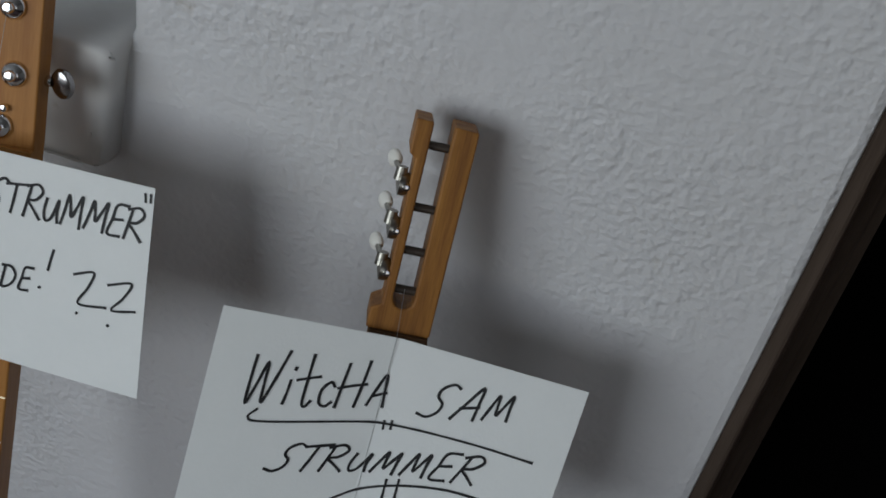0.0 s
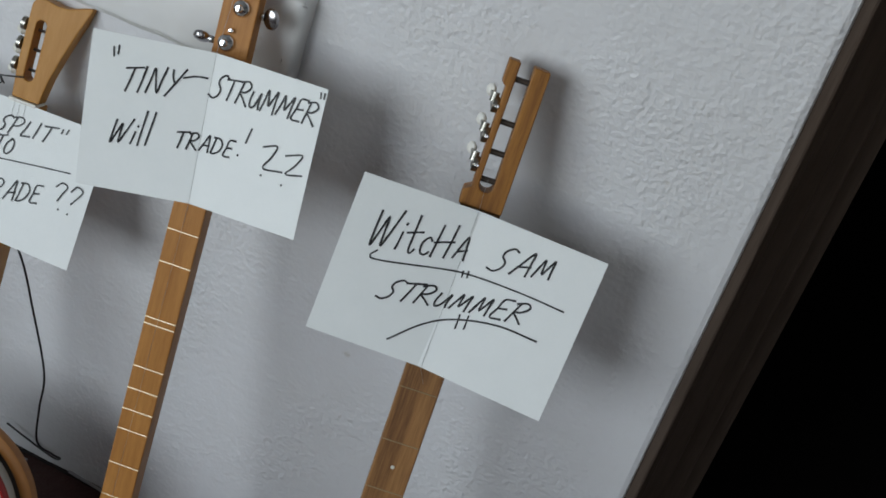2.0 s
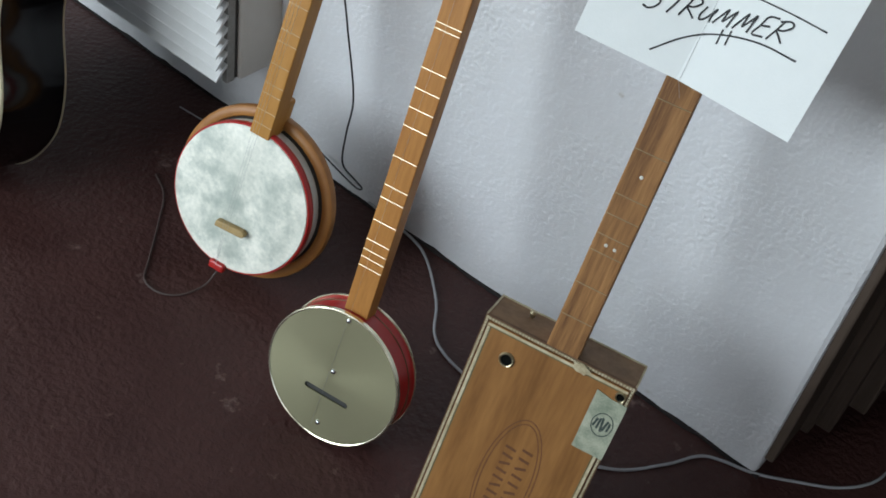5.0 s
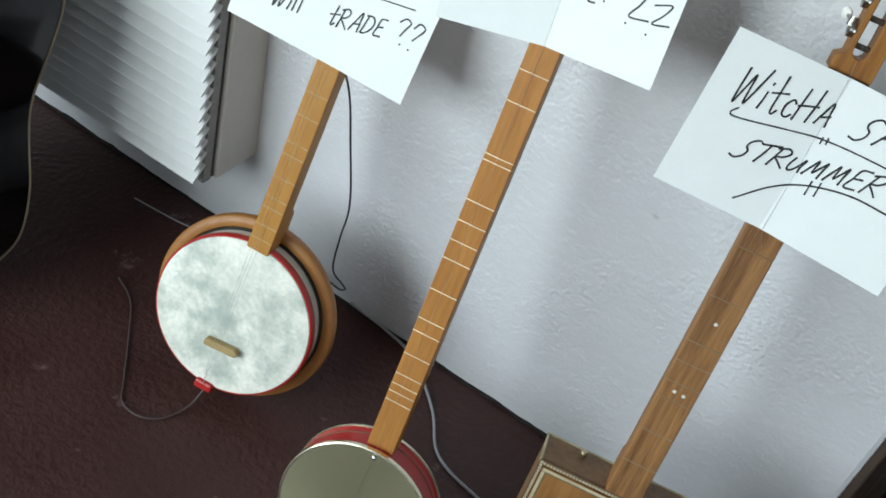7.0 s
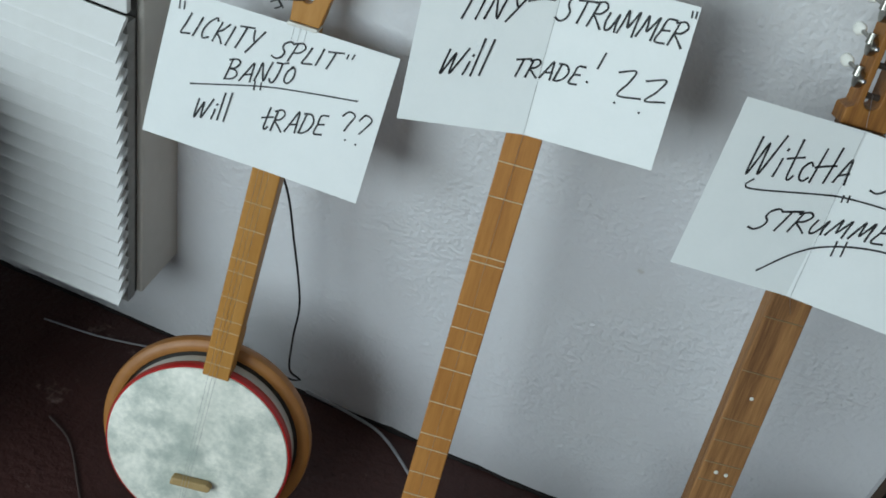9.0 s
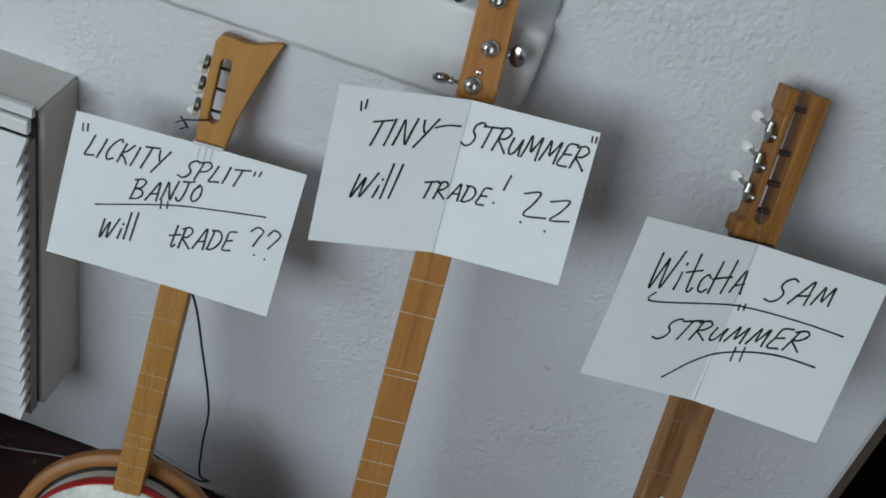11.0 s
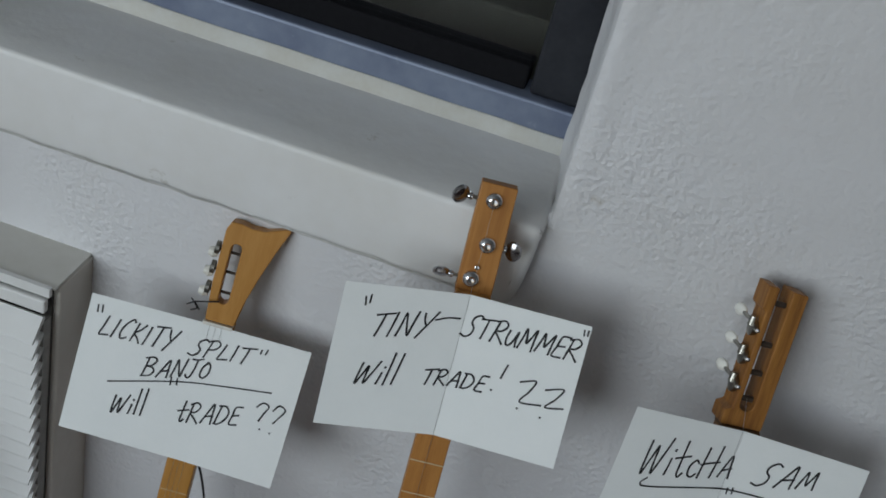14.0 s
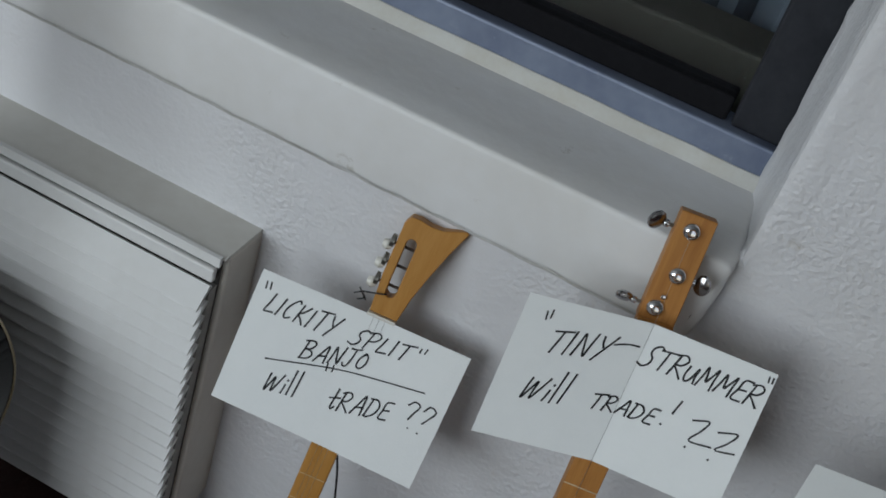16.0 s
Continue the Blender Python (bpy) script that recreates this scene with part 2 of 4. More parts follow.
BRASS = material("brass_grommet", (0.5, 0.43, 0.28), 0.28, metal=0.9)
CABLE = material("grey_cable", (0.33, 0.33, 0.35), 0.5)
BLACKWIRE = material("black_wire", (0.012, 0.012, 0.014), 0.45)
BROWNWIRE = material("dark_string_wire", (0.07, 0.05, 0.045), 0.5)
BLACKLAC = material("black_lacquer", (0.004, 0.004, 0.005), 0.1, spec=0.3)
CREAM = material("cream_binding", (0.72, 0.66, 0.45), 0.35)
BURST = sunburst_material()


# ---- mesh helpers ----
def part(name, bm, mat, parent=None, label="", smooth=False, bevel=0.0):
    """Links a bmesh as one mesh object, under a thing or part where one is given."""
    me = bpy.data.meshes.new(name)
    bmesh.ops.recalc_face_normals(bm, faces=bm.faces)
    if smooth:
        for f in bm.faces:
            f.smooth = True
    bm.to_mesh(me)
    bm.free()
    me.materials.append(mat)
    ob = new(name, me)
    if smooth:
        me.set_sharp_from_angle(angle=radians(40))
    if parent:
        ob.parent = parent
    if bevel:
        b = ob.modifiers.new("bevel", "BEVEL")
        b.width, b.segments, b.limit_method, b.angle_limit = bevel, 2, "ANGLE", radians(40)
    if label:
        ob["label"] = label
    return ob


def box(x0, x1, y0, y1, z0, z1, bm=None):
    bm = bm or bmesh.new()
    v = [bm.verts.new((x, y, z)) for z in (z0, z1) for y in (y0, y1) for x in (x0, x1)]
    for q in ((0, 2, 3, 1), (4, 5, 7, 6), (0, 1, 5, 4), (2, 6, 7, 3), (0, 4, 6, 2), (1, 3, 7, 5)):
        bm.faces.new([v[i] for i in q])
    return bm


def prism(outer, z0, z1, holes=()):
    """A flat outline with holes, extruded from z0 to z1."""
    bm = bmesh.new()
    for loop in (outer, *holes):
        vs = [bm.verts.new((x, y, z0)) for x, y in loop]
        for a, b in zip(vs, vs[1:] + vs[:1]):
            bm.edges.new((a, b))
    if holes:
        bmesh.ops.triangle_fill(bm, edges=bm.edges[:], use_beauty=True)
    else:
        bm.faces.new(bm.verts[:])
    up = bmesh.ops.extrude_face_region(bm, geom=bm.faces[:])
    bmesh.ops.translate(bm, verts=[g for g in up["geom"] if isinstance(g, bmesh.types.BMVert)], vec=(0, 0, z1 - z0))
    return bm


def ring_points(cx, cy, rx, ry=None, n=48, turn=0.0):
    ry = ry or rx
    return [(cx + rx * math.cos(2 * math.pi * i / n + turn), cy + ry * math.sin(2 * math.pi * i / n + turn)) for i in range(n)]


def lathe(profile, cx=0.0, cy=0.0, n=64, bm=None):
    """Turns a profile of (radius, height) about the z axis through (cx, cy)."""
    bm = bm or bmesh.new()
    rows = []
    for r, h in profile:
        rows.append([bm.verts.new((cx, cy, h))] if r < 1e-6 else [bm.verts.new((cx + r * math.cos(2 * math.pi * i / n), cy + r * math.sin(2 * math.pi * i / n), h)) for i in range(n)])
    for a, b in zip(rows, rows[1:]):
        for i in range(n):
            j = (i + 1) % n
            q = [a[i % len(a)], a[j % len(a)], b[j % len(b)], b[i % len(b)]]
            q = [v for k, v in enumerate(q) if v not in q[:k]]
            if len(q) > 2:
                bm.faces.new(q)
    return bm


def smooth_path(points, steps=8):
    """A Catmull-Rom line through a few points."""
    p = [Vector(q) for q in points]
    p = [2 * p[0] - p[1], *p, 2 * p[-1] - p[-2]]
    out = []
    for a, b, c, d in zip(p, p[1:], p[2:], p[3:]):
        for k in range(steps):
            t = k / steps
            out.append(0.5 * (2 * b + (c - a) * t + (2 * a - 5 * b + 4 * c - d) * t * t + (3 * b - a - 3 * c + d) * t ** 3))
    return out + [p[-2]]


def tube(points, r, n=8, bm=None, close=False):
    bm = bm or bmesh.new()
    pts = [Vector(p) for p in points]
    rows, side = [], None
    for i, p in enumerate(pts):
        a = pts[(i - 1) % len(pts)] if close else pts[max(i - 1, 0)]
        b = pts[(i + 1) % len(pts)] if close else pts[min(i + 1, len(pts) - 1)]
        d = (b - a).normalized()
        if side is None:
            side = d.orthogonal()
        side = (side - d * side.dot(d)).normalized()
        up = d.cross(side)
        rows.append([bm.verts.new(p + r * (math.cos(2 * math.pi * k / n) * side + math.sin(2 * math.pi * k / n) * up)) for k in range(n)])
    for a, b in list(zip(rows, rows[1:])) + ([(rows[-1], rows[0])] if close else []):
        for k in range(n):
            bm.faces.new((a[k], a[(k + 1) % n], b[(k + 1) % n], b[k]))
    if not close:
        bm.faces.new(rows[0][::-1])
        bm.faces.new(rows[-1])
    return bm


def moved(bm, m):
    bmesh.ops.transform(bm, matrix=m, verts=bm.verts)
    return bm


def lean_frame(p, lean, rot, yaw):
    """Axes of a leaning instrument: x across, y up its neck, z out of its face."""
    return Matrix.Translation(p) @ pose(0, 0, 0, 0, 0, yaw) @ pose(0, 0, 0, 90 - lean, 0, 0) @ pose(0, 0, 0, 0, 0, rot)


def thing(name, m, label, category, group=""):
    ob = new(name)
    ob.matrix_world = m
    ob.empty_display_size = 0.05
    return tagged(ob, label, category, group)


def cable(name, points, r, mat, label, category="cable"):
    return tagged(part(name, tube(smooth_path(points), r), mat, smooth=True), label, category)


# ---- the room ----
WALL_END = 0.262
LEAN = Matrix(((1, 0, 0, 0), (0, 1, -0.041, 0), (0, 0, 1, 0), (0, 0, 0, 1)))  # the old wall leans into the room
outer = [(-3.6, 0.0), (0.2565, 0.0), (0.283, 2.6), (-3.6, 2.6)]
hole = [(-1.55, 0.795), (-0.1600, 0.795), (-0.1555, 2.1), (-1.55, 2.1)]
wall = part("wall_north", moved(prism(outer, 0, 0.26, [hole]), LEAN @ pose(0, 0.26, 0, 90)), PLASTER, bevel=0.007)
tagged(wall, "rough white painted plaster wall below a window", "wall", kind="structure")
# unseen walls and ceiling close the room and set its bounce light
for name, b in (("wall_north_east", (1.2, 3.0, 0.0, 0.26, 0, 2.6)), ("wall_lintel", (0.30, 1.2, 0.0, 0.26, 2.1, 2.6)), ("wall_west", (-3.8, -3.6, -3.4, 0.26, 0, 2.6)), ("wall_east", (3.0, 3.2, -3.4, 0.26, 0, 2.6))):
    tagged(part(name, box(*b), SIDEWALL), "unseen plain wall, grey set for bounce light", "wall", kind="structure")
south = prism([(-3.6, 0), (3.0, 0), (3.0, 2.6), (-3.6, 2.6)], 0, 0.2, [[(-3.35, 0.65), (-0.52, 0.65), (-0.52, 2.45), (-3.35, 2.45)], [(0.45, 0.65), (2.45, 0.65), (2.45, 2.45), (0.45, 2.45)]])
tagged(part("wall_south", moved(south, pose(0, -3.2, 0, 90)), SIDEWALL), "unseen plain wall with window and fill-lamp openings, grey set for bounce light", "wall", kind="structure")
tagged(part("ceiling", box(-3.8, 3.2, -3.4, 0.26, 2.6, 2.7), CEIL), "unseen plain ceiling, grey set for bounce light", "ceiling", kind="structure")

bm = bmesh.new()
bmesh.ops.create_grid(bm, x_segments=8, y_segments=8, size=0.5)
bmesh.ops.scale(bm, vec=(7.0, 6.3, 1), verts=bm.verts)
bmesh.ops.translate(bm, vec=(-0.3, -0.3, 0), verts=bm.verts)
tagged(part("floor", bm, FLOOR), "dark reddish-brown painted rough floor", "floor", kind="structure")

# uneven near-black strip along the foot of the wall
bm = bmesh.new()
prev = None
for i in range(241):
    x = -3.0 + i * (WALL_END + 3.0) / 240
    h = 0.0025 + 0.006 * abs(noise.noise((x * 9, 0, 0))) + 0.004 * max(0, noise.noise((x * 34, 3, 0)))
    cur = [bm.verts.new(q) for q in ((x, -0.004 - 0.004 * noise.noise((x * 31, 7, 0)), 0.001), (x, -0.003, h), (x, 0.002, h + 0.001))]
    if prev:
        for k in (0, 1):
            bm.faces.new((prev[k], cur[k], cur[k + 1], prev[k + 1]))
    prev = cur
tagged(part("baseboard", bm, FOOT), "ragged near-black strip along the wall foot", "trim", kind="structure")

# doorway: stepped dark casing, stone threshold, and behind it near-black walls painted as darkness
casing = thing("door_casing", pose(0.2575, 0, 0, 2.35, 0.58, 0), "dark stained stepped wooden door casing", "door frame")
casing["kind"] = "structure"
for name, b in (("edge_strip", (-0.01, 0.010, 0.006, 0.085, 0.03, 2.1)), ("outer_stop", (-0.01, 0.020, 0.088, 0.112, 0.02, 2.1)), ("jamb_board", (-0.01, 0.040, 0.118, 0.150, 0.012, 2.1)), ("groove_board", (-0.01, 0.028, 0.150, 0.166, 0.02, 2.1)), ("inner_stop", (-0.01, 0.062, 0.166, 0.205, 0.026, 2.1)), ("back_board", (-0.01, 0.082, 0.210, 0.255, 0.04, 2.1))):
    part(name, box(*b), CASING, casing, bevel=0.003)
bm = box(WALL_END + 0.084, 1.2, 0.205, 0.262, 0.0, 0.018)
tagged(part("threshold", bm, STONE, bevel=0.005), "worn grey stone threshold strip", "threshold", kind="structure")
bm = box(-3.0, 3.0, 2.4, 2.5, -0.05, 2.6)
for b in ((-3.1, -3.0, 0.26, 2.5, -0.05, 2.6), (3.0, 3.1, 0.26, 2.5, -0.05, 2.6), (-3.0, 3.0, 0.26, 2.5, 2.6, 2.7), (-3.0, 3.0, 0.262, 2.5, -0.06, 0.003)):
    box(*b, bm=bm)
tagged(part("wall_back_room", bm, DARK), "walls of the room behind, its darkness painted near black", "wall", kind="structure")
tagged(part("wall_divider", box(0.14, 0.22, 0.262, 2.4, 0, 2.6), DARK), "partition of the room behind, its darkness painted near black", "wall", kind="structure")

# window: sill, frame, glass, and what shows behind it
bm = bmesh.new()
prev = None
for i in range(295):
    x = -1.63 + 0.005 * i if i < 290 else (-0.1760, -0.1710, -0.1670, -0.1630, -0.1608)[i - 290]
    w = 0.0012 * noise.noise((x * 5, 1, 0)) + 0.0005 * noise.noise((x * 45, 2, 0))
    k = (0.0004, 0.0020, 0.006)[i - 292] if i >= 292 else 0
    e = 0.0015 * noise.noise((x * 3, 9, 0)) * (1 if i < 285 else 0.3) + 0.0012 * noise.noise((x * 38, 11, 0))
    c = 0.002 * max(0, noise.noise((x * 26, 14, 0)) - 0.25)
    ring = [(0.09, 0.806), (-0.02, 0.800 - k), (-0.0515, 0.7970 - k), (-0.0540 + k + c, 0.7962 - k - c), (-0.0556 - w + k + c, 0.7945 - k - c), (-0.0562 - w + k, 0.791 - c), (-0.0556 - w + k, 0.765), (-0.0545 - w + k, 0.735), (-0.0535 - w + k, 0.714 + e), (-0.051 + k, 0.7065 + e + k), (-0.045 + k, 0.703 + e + k), (-0.03, 0.702 + e + k), (0.09, 0.702)]
    rough = 0.0 if i < 291 else 0.0035
    cur = [bm.verts.new((x + rough * noise.noise((z * 48, y * 30, 2)) - (0.010 * max(0, (0.78 - z) / 0.08) if i >= 291 else 0), y, z)) for y, z in ring]
    if prev:
        for k in range(len(cur)):
            j = (k + 1) % len(cur)
            bm.faces.new((prev[k], cur[k], cur[j], prev[j]))
    else:
        bm.faces.new(cur)
    prev = cur
bm.faces.new(prev[::-1])
tagged(part("window_sill", bm, SILL, smooth=True), "thick white painted window sill with worn edges", "window sill", kind="structure")
# grey line of uneven width along the sill's lower edge
bm = bmesh.new()
prev = None
for i in range(360):
    x = -1.62 + i * 0.004
    w = 0.0012 * noise.noise((x * 5, 1, 0)) + 0.0005 * noise.noise((x * 45, 2, 0))
    h = 0.0016 + 0.0016 * noise.noise((x * 24, 21, 0)) + 0.0010 * noise.noise((x * 90, 22, 0))
    z = 0.7075 + 0.0015 * noise.noise((x * 3, 9, 0)) + 0.0012 * noise.noise((x * 38, 11, 0))
    cur = [bm.verts.new(q) for q in ((x, -0.0538 - w, z + 0.0018 + max(0.0002, 0.8 * h)), (x, -0.0533, z + 0.0015), (x, -0.0500, z - 0.0022))]
    if prev:
        for k in (0, 1):
            bm.faces.new((prev[k], cur[k], cur[k + 1], prev[k + 1]))
    prev = cur
tagged(part("trim_sill_edge", bm, SILL_LINE, smooth=True), "grey wavering line under the window sill", "trim", kind="structure")
bm = bmesh.new()
prev = None
for i in range(140):
    x = -1.55 + i * 0.01
    w = 0.002 * noise.noise((x * 12, 5, 0))
    cur = [bm.verts.new(q) for q in ((x, 0.0735 + 1.5 * w, 0.8040), (x, 0.0770 + w, 0.8085 + w), (x, 0.0805, 0.8150 + w), (x, 0.0835, 0.8185 + 1.5 * w), (x, 0.1, 0.8190))]
    if prev:
        for k in range(4):
            bm.faces.new((prev[k], cur[k], cur[k + 1], prev[k + 1]))
    prev = cur
tagged(part("trim_window_bead", bm, PUTTY, smooth=True), "cream painted putty bead along the window foot", "trim", kind="structure")
window = thing("window_1", pose(0, 0.085, 0.81), "fixed window in a blue-grey metal frame", "window")
window["kind"] = "structure"
part("bottom_rail", box(-1.55, -0.160, 0.0, 0.05, 0.0, 0.036), ALU, window, bevel=0.003)
part("side_rail", box(-0.220, -0.160, 0.012, 0.05, 0.036, 1.29), SIDERAIL, window, "blue-grey side rail, its shade painted dark", bevel=0.004)
part("side_rail", box(-1.55, -1.50, 0.012, 0.05, 0.036, 1.29), SIDERAIL, window, "blue-grey side rail, its shade painted dark", bevel=0.004)
part("gasket", box(-1.50, -0.225, 0.016, 0.05, 0.036, 0.062), GASKET, window, "black rubber glazing strip", bevel=0.003)
pane = part("pane", box(-1.50, -0.225, 0.03, 0.034, 0.045, 1.28), GLASS, window)
pane.visible_shadow = False
tagged(part("window_ledge", box(-1.6, 0.138, 0.262, 0.36, 0.74, 0.86), LEDGE, bevel=0.004), "olive-grey inside window ledge", "ledge", kind="structure")
bm = bmesh.new()
prev = None
for i in range(160):
    x = -1.5 + i * 0.0102
    y = 0.40 + 0.028 * math.sin(x * 62 + 2 * math.sin(x * 9)) + 0.012 * math.sin(x * 143)
    cur = [bm.verts.new((x, y + 0.02 * (1.6 - z), z)) for z in (0.5, 0.9, 1.3, 1.9)]
    if prev:
        for k in range(3):
            bm.faces.new((prev[k], cur[k], cur[k + 1], prev[k + 1]))
    prev = cur
cur = part("curtain", bm, CURTAIN, smooth=True)
cur.modifiers.new("thick", "SOLIDIFY").thickness = 0.002
tagged(cur, "blue-grey hanging curtain in deep folds behind glass", "curtain")
card = moved(prism([(0, 0), (0.16, 0.02), (0.15, 0.10), (0.05, 0.12), (-0.01, 0.07)], 0, 0.003), pose(-0.52, 0.27, 0.862, 0, 0, 8))
tagged(part("card", card, CARD), "cream card lying on the inside ledge", "card")

# rough plastered reveal beside the window
bm = bmesh.new()
prev = None
for i in range(131):
    z = 0.800 + i * 0.01
    w = 0.0035 * noise.noise((z * 13, 4, 0)) + 0.0018 * noise.noise((z * 50, 6, 0))
    ring = [(-0.090, 0.0030), (-0.125 + 0.3 * w, 0.0001), (-0.143 + 0.3 * w, -0.0006), (-0.149 + 0.3 * w, -0.0012), (-0.153 + 0.5 * w, 0.000), (-0.159 + 0.5 * w, 0.010), (-0.163 + 0.6 * w, 0.034), (-0.1665 + 0.7 * w, 0.062), (-0.1695 + 1.3 * w, 0.072), (-0.1720 + 1.3 * w, 0.078), (-0.1725 + w, 0.086)]
    cur = [bm.verts.new((x, y - 0.041 * z * (1 - max(0, y) / 0.086), z)) for x, y in ring]
    if prev:
        for k in range(len(cur) - 1):
            bm.faces.new((prev[k], cur[k], cur[k + 1], prev[k + 1]))
    prev = cur
tagged(part("trim_window_reveal", bm, PLASTER, smooth=True), "uneven white plaster edge beside the window", "trim", kind="structure")

# shop window behind the camera
back_window = thing("window_2", pose(-0.4, -3.3, 0), "wide added unseen window frame around the fill lamp", "window")
back_window["kind"] = "structure"
for b in ((-2.95, -0.12, -0.04, 0.04, 0.65, 0.7), (-2.95, -0.12, -0.04, 0.04, 2.4, 2.45), (-2.95, -2.9, -0.04, 0.04, 0.7, 2.4), (-0.17, -0.12, -0.04, 0.04, 0.7, 2.4)):
    part("window_frame", box(*b), SILL, back_window)
# made-up second window, there only to frame the fill lamp
fill_window = thing("window_3", pose(1.45, -3.3, 0), "added unseen window frame around the fill lamp", "window")
fill_window["kind"] = "structure"
for b in ((-1.0, 1.0, -0.04, 0.04, 0.65, 0.7), (-1.0, 1.0, -0.04, 0.04, 2.4, 2.45), (-1.0, -0.95, -0.04, 0.04, 0.7, 2.4), (0.95, 1.0, -0.04, 0.04, 0.7, 2.4)):
    part("window_frame", box(*b), SILL, fill_window)

# ---- wall heater with louvred front ----
HX0, HX1, HZ0, HZ1 = -1.75, -0.602, 0.160, 0.576
heater = thing("wall_heater", pose(HX1, 0, HZ0), "white enamelled wall heater with a louvred front", "heater")
hl, hh = HX1 - HX0, HZ1 - HZ0
bm = bmesh.new()
sec = [(-0.086, 0.0), (-0.001, 0.0), (-0.001, hh - 0.006), (-0.006, hh - 0.001), (-0.034, hh), (-0.086, hh)]
ends = [[bm.verts.new((x, y, z)) for y, z in sec] for x in (-hl, 0.005)]
for k in range(len(sec)):
    bm.faces.new((ends[0][k], ends[1][k], ends[1][(k + 1) % len(sec)], ends[0][(k + 1) % len(sec)]))
bm.faces.new(ends[0][::-1])
bm.faces.new(ends[1])
part("casing", bm, HEATER_SIDE, heater, "grey-beige sheet metal casing", bevel=0.003)
part("top_plate", box(-hl, 0.004, -0.095, -0.004, hh, hh + 0.003), HEATER_TOP, heater, "greyed top plate", bevel=0.001)
part("top_lip", box(-hl, 0.001, -0.101, -0.0955, hh - 0.006, hh + 0.005), ENAMEL, heater)
# solid sheet whose dark colour is the shade behind the slats
part("gap_shade_sheet", box(-hl, -0.002, -0.0905, -0.0865, 0.002, hh - 0.001), GAP_SHADE, heater, "dark sheet standing for the shade behind the louvres")
part("head_rail", box(-hl, -0.001, -0.106, -0.098, hh - 0.024, hh - 0.008), ENAMEL, heater, bevel=0.002)
part("end_rail", box(-0.010, -0.001, -0.106, -0.092, 0.0, hh - 0.034), HEATER_GREY, heater, "grey end strip carrying the louvres")
pitch = 0.0198
count = 19
slat_me = None
for i in range(count):
    z = hh - 0.0270 - i * pitch
    if slat_me is None:
        bm = bmesh.new()
        sec = [(-0.104, 0.0), (-0.107, 0.001), (-0.1255, -0.0200), (-0.1262, -0.0222), (-0.1238, -0.0222), (-0.104, -0.004)]
        ends = [[bm.verts.new((x, y, zz)) for y, zz in sec] for x in (-hl, -0.001)]
        for k in range(6):
            bm.faces.new((ends[0][k], ends[1][k], ends[1][(k + 1) % 6], ends[0][(k + 1) % 6]))
        bm.faces.new(ends[0][::-1])
        bm.faces.new(ends[1])
        s = part("louvre_slat", bm, ENAMEL, heater)
        slat_me = s.data
    else:
        s = new("louvre_slat", slat_me)
        s.parent = heater
    s.location = (0, 0, z)

# ---- the leaning instruments ----
def frets(parent, u0, u1, vs, mat, w=0.0):
    for v in vs:
        bm = tube([(u0, v, w), (u1, v, w)], 0.00062, 6)
        part("fret", bm, mat, parent, smooth=True)


def string(parent, points, r=0.00014):
    return part("string", tube(points, r, 6), STRING, parent, smooth=True)


def screw(parent, u, v, w, r=0.0036):
    part("screw", lathe([(0, w + r * 0.7), (r * 0.5, w + r * 0.6), (r * 0.85, w + r * 0.3), (r, w), (r, w - 0.003)], u, v, 20), CHROME, parent, "domed chrome screw", smooth=True)


PAPERS = {}


def paper_point(key, s, t, lift=0.0):
    """A point of a sheet: s across, t down, from its four corners, pressed forward over the neck line at s = fold."""
    tl, tr, br, bl, fold, bulge, curl = PAPERS[key]
    tl, tr, br, bl = (Vector(q) for q in (tl, tr, br, bl))
    p = (tl * (1 - s) + tr * s) * (1 - t) + (bl * (1 - s) + br * s) * t
    n = (tr - tl).cross(bl - tl).normalized()
    n = -n if n.y > 0 else n
    k = s / fold if s < fold else (1 - s) / (1 - fold)
    wave = curl * (math.sin(math.pi * t) * (0.4 + 0.6 * abs(2 * s - 1)) - 0.3)
    return p + n * (bulge * k + wave + lift)


def sheet(key):
    bm = bmesh.new()
    fold = PAPERS[key][4]
    ss = [fold * i / 12 for i in range(13)] + [fold + (1 - fold) * i / 12 for i in range(1, 13)]
    g = [[bm.verts.new(paper_point(key, s, j / 10)) for s in ss] for j in range(11)]
    h = [[bm.verts.new(paper_point(key, s, j / 10, -0.0003)) for s in ss] for j in range(11)]
    for g in (g, h):
        for a, b in zip(g, g[1:]):
            for i in range(len(ss) - 1):
                bm.faces.new((a[i], a[i + 1], b[i + 1], b[i]))
    bmesh.ops.bridge_loops(bm, edges=[e for e in bm.edges if e.is_boundary])
    return bm


PW, PH = 0.2159, 0.1397
GLYPHS = {}


def glyph(ch, width, *strokes):
    """A letter as marker strokes in a cell of the given width, capitals one high."""
    GLYPHS[ch] = (width, strokes)


glyph("A", 0.62, [(0.0, 0.0), (0.2, 0.5), (0.42, 1.0), (0.52, 0.5), (0.6, -0.02)], [(0.1, 0.34), (0.58, 0.4)])
glyph("B", 0.62, [(0.05, 1.0), (0.04, 0.5), (0.0, 0.0)], [(-0.12, 0.98), (0.3, 1.02), (0.52, 0.84), (0.36, 0.58), (0.08, 0.54), (0.42, 0.46), (0.58, 0.24), (0.4, 0.03), (-0.04, 0.0)])
glyph("C", 0.6, [(0.58, 0.9), (0.42, 1.02), (0.14, 0.72), (0.04, 0.32), (0.2, 0.0), (0.5, 0.1)])
